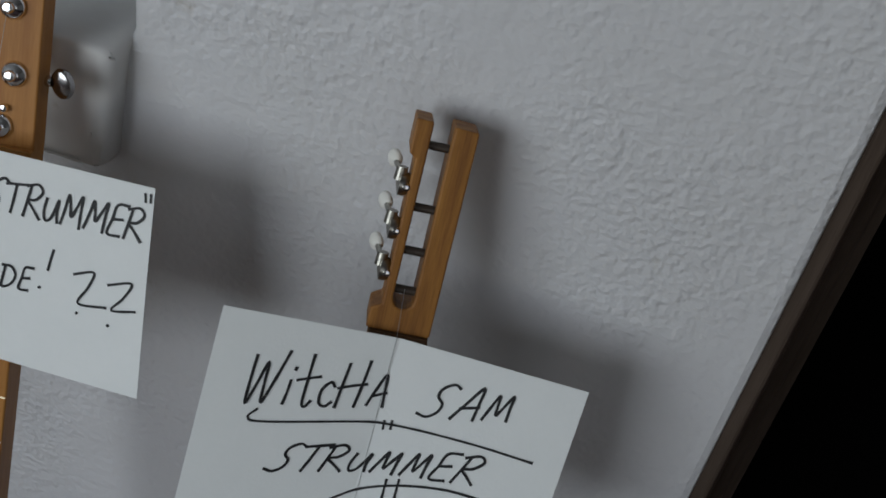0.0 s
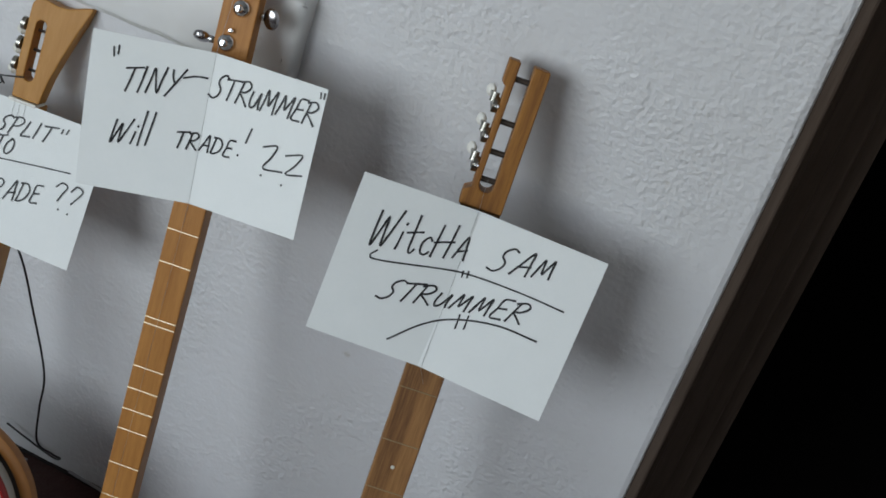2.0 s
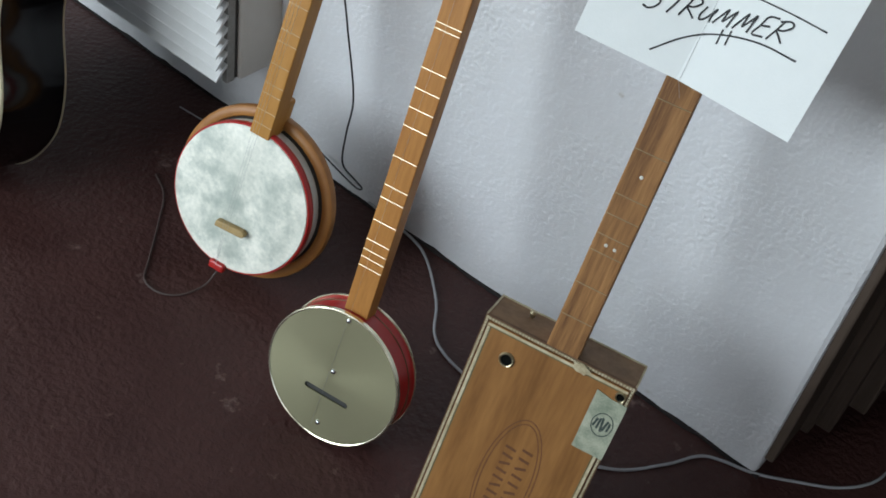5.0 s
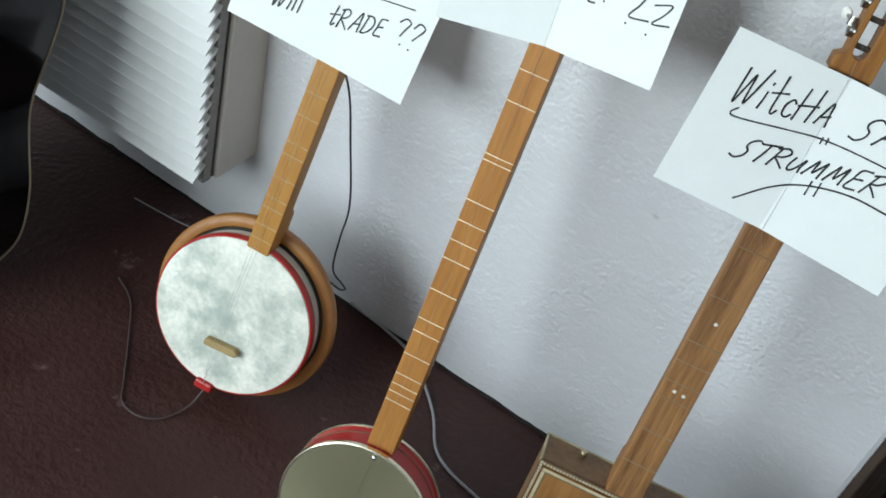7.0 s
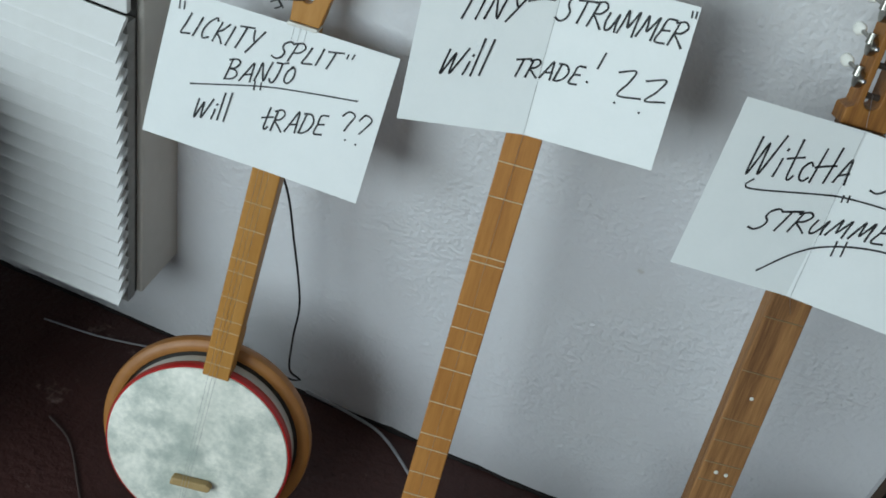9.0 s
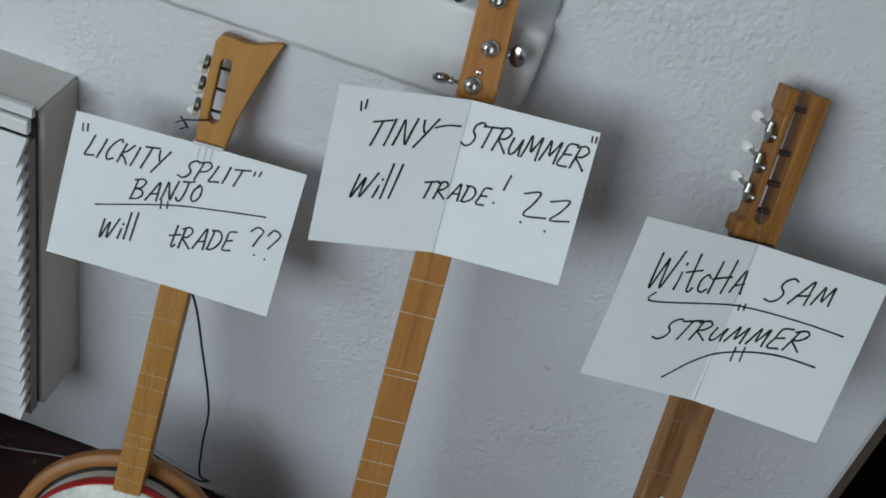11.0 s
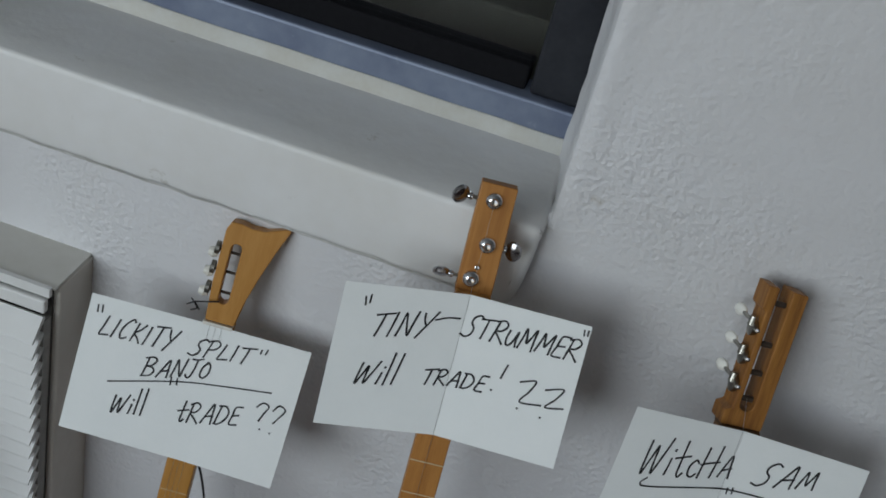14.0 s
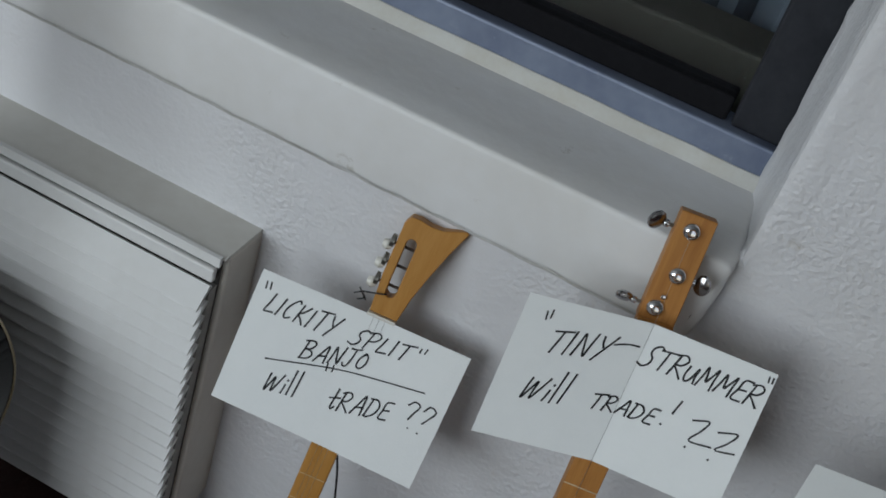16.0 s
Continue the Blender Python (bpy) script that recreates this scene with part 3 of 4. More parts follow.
glyph("D", 0.66, [(0.06, 1.0), (0.03, 0.5), (0.0, 0.0)], [(-0.08, 0.98), (0.34, 0.96), (0.6, 0.62), (0.5, 0.22), (0.2, 0.0), (-0.04, 0.02)])
glyph("E", 0.5, [(0.48, 1.0), (0.08, 0.96), (0.04, 0.5), (0.0, 0.03), (0.46, 0.0)], [(0.05, 0.5), (0.4, 0.54)])
glyph("H", 0.72, [(0.06, 1.0), (0.03, 0.5), (0.0, -0.04)], [(0.6, 1.06), (0.57, 0.5), (0.52, -0.02)], [(-0.06, 0.42), (0.3, 0.48), (0.7, 0.52)])
glyph("I", 0.16, [(0.06, 1.0), (0.04, 0.5), (0.0, 0.0)])
glyph("J", 0.5, [(-0.02, 1.02), (0.28, 1.0), (0.58, 1.04)], [(0.3, 1.0), (0.3, 0.4), (0.22, 0.05), (0.04, 0.04), (-0.06, 0.2)])
glyph("K", 0.58, [(0.06, 1.0), (0.03, 0.5), (0.0, 0.0)], [(0.52, 1.0), (0.28, 0.66), (0.05, 0.46), (0.3, 0.24), (0.54, -0.02)])
glyph("L", 0.5, [(0.06, 1.04), (0.03, 0.5), (-0.02, 0.02), (0.2, 0.02), (0.5, 0.06)])
glyph("M", 0.74, [(0.0, 0.0), (0.06, 0.5), (0.1, 0.98), (0.24, 0.6), (0.34, 0.3), (0.48, 0.66), (0.6, 1.0), (0.64, 0.5), (0.7, -0.04)])
glyph("N", 0.62, [(0.0, 0.0), (0.05, 0.5), (0.08, 0.98), (0.28, 0.5), (0.5, 0.02), (0.54, 0.5), (0.6, 1.04)])
glyph("O", 0.56, [(0.3, 0.86), (0.06, 0.6), (0.06, 0.18), (0.3, 0.02), (0.5, 0.26), (0.46, 0.66), (0.26, 0.86), (0.18, 0.78)])
glyph("P", 0.54, [(0.05, 1.0), (0.03, 0.5), (0.0, -0.05)], [(-0.08, 0.96), (0.3, 1.04), (0.52, 0.8), (0.36, 0.52), (0.05, 0.44)])
glyph("R", 0.6, [(0.05, 1.0), (0.03, 0.5), (0.0, -0.02)], [(-0.1, 0.94), (0.28, 1.04), (0.5, 0.82), (0.32, 0.56), (0.05, 0.5), (0.3, 0.26), (0.62, -0.04)])
glyph("S", 0.62, [(0.7, 0.94), (0.5, 1.06), (0.26, 0.92), (0.24, 0.66), (0.44, 0.42), (0.42, 0.14), (0.2, -0.02), (-0.08, 0.08)])
glyph("T", 0.6, [(-0.08, 0.96), (0.3, 1.0), (0.7, 1.04)], [(0.3, 1.0), (0.28, 0.5), (0.24, -0.02)])
glyph("Y", 0.6, [(0.02, 1.0), (0.12, 0.72), (0.26, 0.52)], [(0.6, 1.06), (0.36, 0.54), (0.2, 0.2), (0.08, -0.06)])
glyph("W", 0.9, [(0.0, 1.0), (0.0, 0.5), (0.04, -0.02), (0.2, 0.4), (0.36, 0.86), (0.4, 0.4), (0.46, 0.0), (0.66, 0.5), (0.86, 1.08)])
glyph("i", 0.18, [(0.06, 0.56), (0.04, 0.28), (0.0, 0.0)], [(0.1, 0.8), (0.12, 0.86)])
glyph("l", 0.2, [(0.04, 1.52), (0.02, 0.7), (0.0, 0.0)])
glyph("t", 0.44, [(0.22, 1.12), (0.2, 0.5), (0.2, 0.06), (0.3, -0.03), (0.42, 0.1)], [(-0.08, 0.56), (0.2, 0.6), (0.54, 0.64)])
glyph("c", 0.4, [(0.4, 0.42), (0.26, 0.52), (0.06, 0.34), (0.08, 0.06), (0.26, -0.02), (0.42, 0.08)])
glyph("u", 0.56, [(0.02, 0.7), (0.0, 0.3), (0.12, 0.02), (0.32, 0.14), (0.46, 0.72), (0.48, 0.3), (0.56, 0.0)])
glyph("m", 0.70, [(0.0, 0.0), (0.06, 0.44), (0.14, 0.86), (0.22, 0.5), (0.30, 0.18), (0.40, 0.52), (0.50, 0.86), (0.56, 0.44), (0.64, -0.02)])
glyph("a", 0.5, [(0.0, 0.0), (0.14, 0.34), (0.32, 0.68), (0.4, 0.3), (0.46, -0.04)], [(0.08, 0.2), (0.46, 0.28)])


def ribbon(key, line, bm, wide=0.00100):
    """A flat marker stroke lying on a sheet, a little wider where the pen rests."""
    pts = [Vector((p[0] * PW, p[1] * PH, 0)) for p in line]
    rows = []
    for i, p in enumerate(pts):
        d = (pts[min(i + 1, len(pts) - 1)] - pts[max(i - 1, 0)])
        d = d.normalized() if d.length > 1e-9 else Vector((1, 0, 0))
        w = wide * (0.86 + 0.2 * noise.noise((p.x * 160, p.y * 160, 3)) + (0.12 if i in (0, len(pts) - 1) else 0))
        if i == 0:
            p = p - d * wide * 0.5
        if i == len(pts) - 1:
            p = p + d * wide * 0.5
        side = Vector((-d.y, d.x, 0)) * w
        rows.append([bm.verts.new(paper_point(key, q.x / PW, q.y / PH, 0.0005)) for q in (p - side, p + side)])
    for a, b in zip(rows, rows[1:]):
        bm.faces.new((a[0], a[1], b[1], b[0]))


def write(key, parent, text, a, b, c, seed=1, gap=0.2):
    """A hand-lettered word: its line runs from a to b, c is the top of a capital standing at a."""
    rnd = random.Random(seed)
    total = sum(GLYPHS[ch][0] + gap for ch in text) - gap
    out, x = bmesh.new(), 0.0
    for ch in text:
        width, strokes = GLYPHS[ch]
        tall, up, tip = rnd.uniform(0.93, 1.06), rnd.uniform(-0.03, 0.03), rnd.uniform(-0.05, 0.05)
        for st in strokes:
            line = []
            for p in smooth_path([(u, v, 0) for u, v in st], 6):
                u, v = (x + p.x + (0.16 + tip) * p.y - 0.06) / total, p.y * tall + up
                line.append((a[0] + (b[0] - a[0]) * u + (c[0] - a[0]) * v, a[1] + (b[1] - a[1]) * u + (c[1] - a[1]) * v))
            ribbon(key, line, out)
        x += width + gap
    return part("lettering", out, INK, parent)


def pen_line(key, parent, name, points, wide=0.00095):
    bm = bmesh.new()
    ribbon(key, [(p.x, p.y) for p in smooth_path([(s, t, 0) for s, t in points], 10)], bm, wide)
    return part(name, bm, INK, parent)


def pen_ticks(key, parent, name, *ticks):
    bm = bmesh.new()
    for a, b in ticks:
        ribbon(key, [a, ((a[0] + b[0]) / 2, (a[1] + b[1]) / 2), b], bm, 0.0008)
    return part(name, bm, INK, parent)


def pen_dot(key, parent, s, t):
    p = paper_point(key, s, t, 0.0004)
    bm = bmesh.new()
    bmesh.ops.create_uvsphere(bm, u_segments=8, v_segments=6, radius=0.0010, matrix=Matrix.Translation(p))
    part("ink_dot", bm, INK, parent)


def paper_thing(key, label):
    ob = part("paper_sign", sheet(key), PAPER, smooth=True)
    ob.data.set_sharp_from_angle(angle=radians(5))
    return tagged(ob, label, "sign", "paper signs on the instruments")


# -- small banjo with a drum body --
BL = lean_frame((-0.447, -0.21, 0.225), 18.7, -3.5, 11)
LB = -0.2185
banjo = thing("banjo", BL @ pose(0, LB, -0.05), "small banjo with a mottled drum head leaning on the wall", "banjo", "leaning instruments")


def in_banjo(bm):
    return moved(bm, pose(0, -LB, 0.05))


cx, cy = 0.013, -0.096
part("back_ring", in_banjo(lathe([(0.1035, -0.040), (0.1045, -0.034), (0.107, -0.0325), (0.114, -0.0335), (0.1175, -0.036), (0.1185, -0.040), (0.1182, -0.047), (0.116, -0.05), (0.096, -0.05), (0.096, -0.044), (0.1035, -0.040)], cx, cy, 96)), RINGWOOD, banjo, "honey-coloured wooden hoop", smooth=True)
part("shell", in_banjo(lathe([(0.1005, -0.0140), (0.1012, -0.0150), (0.1012, -0.031), (0.0995, -0.032), (0.0995, -0.0435)], cx, cy, 96)), SHELL, banjo, "grey-white drum shell", smooth=True)
# solid band whose dark colour is the shade between shell and ring
part("gap_shade_band", in_banjo(lathe([(0.0996, -0.033), (0.1034, -0.0405), (0.0996, -0.0425)], cx, cy, 96)), GAP_SHADE, banjo, "dark band standing for the shade in the hoop gap")
part("hoop", in_banjo(lathe([(0.1005, -0.004), (0.1025, -0.0042), (0.1034, -0.006), (0.1036, -0.0135), (0.1028, -0.0155), (0.1008, -0.0158)], cx, cy, 96)), RED, banjo, "thin red tension hoop", smooth=True)
part("drum_head", in_banjo(lathe([(0, -0.002), (0.05, -0.002), (0.097, -0.0022), (0.1, -0.0028), (0.1008, -0.004), (0.1008, -0.0060)], cx, cy, 96)), SKIN, banjo, "mottled white skin drum head", smooth=True)
neck = part("neck", in_banjo(moved(prism([(-0.0005, 0.0), (0.0283, 0.0), (0.0292, 0.388), (0.0, 0.388)], -0.028, 0.0), pose(0, 0, 0))), AMBER, banjo, bevel=0.0015)
part("neck_heel", in_banjo(box(0.0025, 0.0270, 0.0035, 0.050, -0.046, -0.0275)), AMBER, banjo, bevel=0.004)
frets(banjo, 0.0005, 0.0278, [q - LB for q in (0.0162, 0.0344, 0.0573, 0.0705, 0.0966, 0.1264, 0.1419, 0.176, 0.205)], AMBERLINE, 0.0496)
outline = [(0.001, 0.392), (-0.0012, 0.43), (-0.001, 0.486), (0.003, 0.494), (0.012, 0.4945), (0.024, 0.4925), (0.036, 0.4935), (0.048, 0.4985), (0.058, 0.502), (0.0598, 0.5), (0.051, 0.477), (0.041, 0.445), (0.0338, 0.418), (0.0296, 0.392)]
slot = [(0.014, 0.414), *[(0.0132 - 0.0052 * math.cos(math.pi * i / 6), 0.4685 + 0.0052 * math.sin(math.pi * i / 6)) for i in range(7)], *[(0.0132 + 0.0052 * math.cos(math.pi * i / 6), 0.4165 - 0.0052 * math.sin(math.pi * i / 6)) for i in range(7)]][1:]
head = part("headstock", in_banjo(prism(outline, -0.019, -0.001, [slot])), AMBER, banjo, bevel=0.0012)
part("nut", in_banjo(box(0.0, 0.029, 0.388, 0.3915, -0.02, 0.0025)), PEARL, banjo, "white bone nut", bevel=0.0006)
for v in (0.462, 0.442, 0.421):
    tuner = part("tuner", in_banjo(tube([(-0.006, v, -0.010), (0.020, v, -0.010)], 0.0016, 8)), ROLLER, banjo, "small steel tuner with a pearl button", smooth=True)
    part("gear", in_banjo(moved(lathe([(0, 0.003), (0.0066, 0.002), (0.0068, -0.002), (0, -0.003)], n=14), pose(-0.0045, v + 0.003, -0.005, 0, 90, 0))), STEEL, tuner, smooth=True)
    part("button", in_banjo(moved(lathe([(0, 0.005), (0.004, 0.0045), (0.0058, 0), (0.004, -0.0045), (0, -0.005)], n=14), pose(-0.0085, v - 0.005, -0.013, 0, 90, 0))), PEARL, tuner, "pearl button", smooth=True)
bm = prism([(-0.0235, -0.004), (0.0205, -0.0055), (0.0235, 0.0), (0.018, 0.0045), (-0.0215, 0.0055)], -0.002, 0.009)
part("bridge", in_banjo(moved(bm, pose(0.017, -0.135, 0, 0, 0, 6))), material("pale_bridge_wood", (0.42, 0.29, 0.12), 0.6, scale=40), banjo, "pale wooden bridge", bevel=0.002)
part("tailpiece", in_banjo(moved(box(-0.012, 0.012, -0.006, 0.006, -0.006, 0.004), pose(0.0115, -0.1985, 0))), RED, banjo, "red tail tab", bevel=0.003)
for a, b, z in ((0.0075, 0.008, 0.0), (0.0135, 0.0115, 0.0), (0.0195, 0.015, 0.0)):
    string(banjo, [(a, 0.39 - LB, 0.0528), (b, -0.135 - LB, 0.0592), (0.0115, -0.196 - LB, 0.0545)], 0.00016)
for pts in ([(-0.012, 0.409, 0.055), (0.004, 0.413, 0.054), (0.0105, 0.4145, 0.052)], [(-0.014, 0.399, 0.053), (-0.0085, 0.404, 0.056), (-0.016, 0.4115, 0.054)], [(-0.019, 0.404, 0.054), (-0.012, 0.408, 0.055), (-0.006, 0.402, 0.055)]):
    part("string_end", tube([(u, v - LB, w) for u, v, w in smooth_path(pts, 4)], 0.0008, 6), BLACKWIRE, banjo, "loose dark string end", smooth=True)

PAPERS["banjo"] = ((-0.552, -0.108, 0.602), (-0.339, -0.067, 0.588), (-0.339, -0.126, 0.454), (-0.551, -0.162, 0.473), 0.56, -0.003, 0.0015)
sign = paper_thing("banjo", "white half-sheet sign with black handwriting tucked under banjo strings")
pen_ticks("banjo", sign, "quotation_mark", ((0.038, 0.068), (0.042, 0.118)), ((0.058, 0.064), (0.062, 0.114)))
write("banjo", sign, "LICKITY", (0.076, 0.265), (0.400, 0.254), (0.087, 0.123), 4)
write("banjo", sign, "SPLIT", (0.478, 0.245), (0.744, 0.196), (0.482, 0.131), 5)
pen_ticks("banjo", sign, "quotation_mark", ((0.785, 0.075), (0.782, 0.104)), ((0.810, 0.064), (0.804, 0.099)))
write("banjo", sign, "BANJO", (0.302, 0.479), (0.587, 0.373), (0.303, 0.348), 6)
pen_line("banjo", sign, "underline", [(0.161, 0.581), (0.453, 0.455), (0.672, 0.393), (0.879, 0.344)], 0.0008)
pen_ticks("banjo", sign, "tick", ((0.429, 0.433), (0.432, 0.489)), ((0.456, 0.429), (0.459, 0.477)))
write("banjo", sign, "Will", (0.210, 0.791), (0.356, 0.752), (0.206, 0.658), 7)
write("banjo", sign, "tRADE", (0.503, 0.728), (0.775, 0.632), (0.502, 0.591), 8)
pen_line("banjo", sign, "question_mark", [(0.835, 0.465), (0.859, 0.426), (0.887, 0.442), (0.872, 0.502), (0.859, 0.558)])
pen_dot("banjo", sign, 0.874, 0.613)
pen_line("banjo", sign, "question_mark", [(0.910, 0.461), (0.932, 0.414), (0.963, 0.437), (0.939, 0.510), (0.925, 0.545)])
pen_dot("banjo", sign, 0.923, 0.620)

# -- one-string strummer with a tin body --
TM = lean_frame((-0.207, -0.203, 0.502), 17.9, 0.1, 9)
TB = -0.521
strummer = thing("tin_strummer", TM @ pose(0, TB, -0.045), "stick dulcimer with a round olive and red tin body", "dulcimer", "leaning instruments")


def in_tin(bm):
    return moved(bm, pose(0, -TB, 0.045))


cx, cy = 0.0155, -0.432
part("tin_body", in_tin(lathe([(0, -0.044), (0.084, -0.044), (0.0875, -0.0425), (0.0885, -0.040), (0.0868, -0.037), (0.0862, -0.034), (0.0862, -0.006), (0.0845, -0.005), (0.083, -0.001)], cx, cy, 96)), RED, strummer, "red enamelled tin", smooth=True)
part("back_rim", in_tin(lathe([(0.087, -0.0425), (0.0892, -0.0425), (0.0897, -0.0405), (0.0887, -0.039), (0.087, -0.039)], cx, cy, 96)), TINEDGE, strummer, "bright back rim", smooth=True)
part("bead", in_tin(lathe([(0.0862, -0.0285), (0.0873, -0.0278), (0.0862, -0.0271)], cx, cy, 96)), TRIMDARK, strummer, "dark seam line", smooth=True)
lid_hole = [(cx + 0.0 + a, -0.458 + b) for a, b in ([(0.0265 + 0.0038 * math.cos(k), 0.0038 * math.sin(k)) for k in (-1.4, -0.7, 0, 0.7, 1.4)] + [(-0.0275 + 0.0038 * math.cos(k), 0.0038 * math.sin(k)) for k in (1.8, 2.5, 3.14, 3.9, 4.5)])]
lid = part("tin_lid", prism(ring_points(0, 0, 0.0862, n=96), 0.0008, 0.0022, [[(u - cx, v - cy) for u, v in lid_hole]]), OLIVE, strummer, "olive-gold brushed metal lid with a slot", smooth=True)
lid.location = (cx, cy - TB, 0.045)
part("slot_bottom", in_tin(box(cx - 0.033, cx + 0.033, -0.466, -0.450, -0.0024, -0.0012)), TININSIDE, strummer, "tin plate under the slot, its shade painted dark")
part("lid_rim", in_tin(lathe([(0.086, 0.0026), (0.0872, 0.0033), (0.0886, 0.0024), (0.0887, -0.0025), (0.0870, -0.0035), (0.086, -0.002)], cx, cy, 96)), TINEDGE, strummer, "bright rolled lid rim", smooth=True)
NU0, NU1, SLOPE = 0.0035, 0.0345, 0.0118
part("neck", in_tin(prism([(NU0 - 0.415 * SLOPE, -0.415), (NU1 - 0.415 * SLOPE, -0.415), (NU1 + 0.2615 * SLOPE, 0.2615), (NU0 + 0.2615 * SLOPE, 0.2615)], -0.033, -0.011)), MAPLE, strummer, bevel=0.0012)
part("headstock", in_tin(prism([(0.0054, 0.2585), (0.0376, 0.2592), (0.0363, 0.3577), (0.0051, 0.3577)], -0.033, -0.015)), MAPLE, strummer, bevel=0.001)
for v in (0.178, 0.135, 0.0971, 0.0648, 0.0088, 0.0022, -0.0420, -0.0654, -0.0875, -0.1088, -0.1461, -0.1815, -0.1973, -0.2260, -0.2516, -0.2645, -0.2744, -0.2856):
    frets(strummer, NU0 + v * SLOPE + 0.0004, NU1 + v * SLOPE - 0.0004, [v - TB], FRET, 0.0341)
for v in (-0.3507, -0.4233, -0.499):
    screw(strummer, cx, v - TB, 0.0475)
def in_head(bm):
    return moved(bm, pose(0, -TB, 0.030))


for u, v, side, turn in ((0.0191, 0.3433, -1, (28, 30, 0)), (0.0229, 0.3046, 1, (15, -20, 0)), (0.0167, 0.2724, -1, (68, 0, 6))):
    t = part("tuner", in_head(lathe([(0, 0.0090), (0.0026, 0.0087), (0.0034, 0.0074), (0.0032, 0.0048), (0.0060, 0.0036), (0.0076, 0.0015), (0.0078, -0.0006)], u, v, 28)), CHROME, strummer, "chrome tuning post with bushing", smooth=True)
    ex = -0.001 if side < 0 else 0.0385
    part("shaft", in_head(tube([(0.011 if side < 0 else 0.03, v - 0.003, -0.012), (ex, v - 0.003, -0.012)], 0.0018, 8)), STEEL, t, smooth=True)
    bm = lathe([(0, 0.0030), (0.0040, 0.0028), (0.0070, 0.0017), (0.0078, 0.0), (0.0070, -0.0017), (0.0040, -0.0028), (0, -0.0030)], n=24)
    bmesh.ops.scale(bm, vec=(0.98, 1.25, 1.4), verts=bm.verts)
    part("collar", in_head(moved(lathe([(0.0032, 0.002), (0.0036, 0.0), (0.0030, -0.002)], n=12), pose(ex, v - 0.003, -0.012, 0, 90, 0))), CHROME, t, smooth=True)
    part("key", in_head(moved(bm, pose(ex + side * 0.0085, v - 0.003, -0.012, *turn))), CHROME_DIM, t, "oval chrome key", smooth=True)
part("string_screw", in_head(lathe([(0, 0.004), (0.002, 0.0035), (0.0026, 0.001), (0.0026, -0.001)], 0.0191, 0.2838, 14)), CHROME, strummer, "small chrome screw", smooth=True)

PAPERS["tin"] = ((-0.301, -0.160, 0.752), (-0.096, -0.126, 0.765), (-0.087, -0.161, 0.635), (-0.300, -0.174, 0.603), 0.50, -0.0155, 0.001)
sign = paper_thing("tin", "white half-sheet sign with black handwriting creased over a neck")
pen_ticks("tin", sign, "quotation_mark", ((0.093, 0.084), (0.098, 0.139)), ((0.114, 0.069), (0.113, 0.123)))
write("tin", sign, "TINY", (0.145, 0.341), (0.377, 0.305), (0.153, 0.184), 14)
pen_line("tin", sign, "dash", [(0.389, 0.189), (0.438, 0.166), (0.484, 0.163)])
write("tin", sign, "STRuMMER", (0.508, 0.267), (0.975, 0.240), (0.514, 0.128), 15, 0.12)
pen_ticks("tin", sign, "quotation_mark", ((0.974, 0.030), (0.977, 0.066)), ((0.990, 0.028), (0.991, 0.064)))
write("tin", sign, "Will", (0.130, 0.681), (0.296, 0.662), (0.135, 0.532), 17)
write("tin", sign, "TRADE", (0.399, 0.639), (0.650, 0.611), (0.402, 0.528), 18)
pen_line("tin", sign, "exclamation_stroke", [(0.719, 0.384), (0.711, 0.434), (0.704, 0.484)])
pen_dot("tin", sign, 0.679, 0.578)
pen_line("tin", sign, "question_mark", [(0.784, 0.471), (0.843, 0.441), (0.829, 0.517), (0.801, 0.605), (0.886, 0.592)])
pen_dot("tin", sign, 0.798, 0.654)
pen_line("tin", sign, "question_mark", [(0.888, 0.480), (0.957, 0.447), (0.936, 0.525), (0.903, 0.595), (0.974, 0.574)])
pen_dot("tin", sign, 0.895, 0.674)
pp = [TM.inverted() @ paper_point("tin", 0.50, t, 0.0006) for t in (0.0, 0.5, 1.0)]
string(strummer, [(0.0191, 0.343 - TB, 0.038), *[(p.x, p.y - TB, p.z + 0.045) for p in pp], (0.0145, -0.36 - TB, 0.0485), (0.008, -0.505 - TB, 0.048)])

# -- cigar-box strummer --
WM = lean_frame((0.061, -0.198, 0.477), 20, -3.2, 15)
WB = -0.487
guitar = thing("cigar_box_guitar", WM @ pose(0, WB, -0.058), "three-string guitar made from an orange-brown cigar box", "guitar", "leaning instruments")


def in_box(bm):
    return moved(bm, pose(0, -WB, 0.058))


def on_lid(bm):
    return in_box(moved(bm, pose(0, -0.0062, -0.010)))


X0, X1, Y0, Y1 = -0.0848, 0.0828, WB + 0.0075, -0.1935
body = part("box_body", on_lid(box(X0, X1, Y0, Y1, -0.0465, 0.0095)), BOXSIDE, guitar, "brown paper-covered box sides", bevel=0.0018)
part("box_lid", on_lid(box(X0 + 0.005, X1 - 0.005, Y0 + 0.005, Y1 - 0.005, 0.0098, 0.0122)), BOXWOOD, guitar, "orange-brown wooden lid", bevel=0.0005)
for name, b in (("trim_strip", (X0 + 0.0055, X0 + 0.0085, Y0 + 0.01, Y1 - 0.01)), ("trim_strip", (X1 - 0.0085, X1 - 0.0055, Y0 + 0.01, Y1 - 0.01)), ("trim_strip", (X0 + 0.0055, X1 - 0.0055, Y1 - 0.0088, Y1 - 0.006)), ("trim_strip", (X0 + 0.0055, X1 - 0.0055, Y0 + 0.006, Y0 + 0.0098))):
    part(name, on_lid(box(*b, 0.0121, 0.0126)), TRIMLIGHT, guitar, "ivory paper strip")
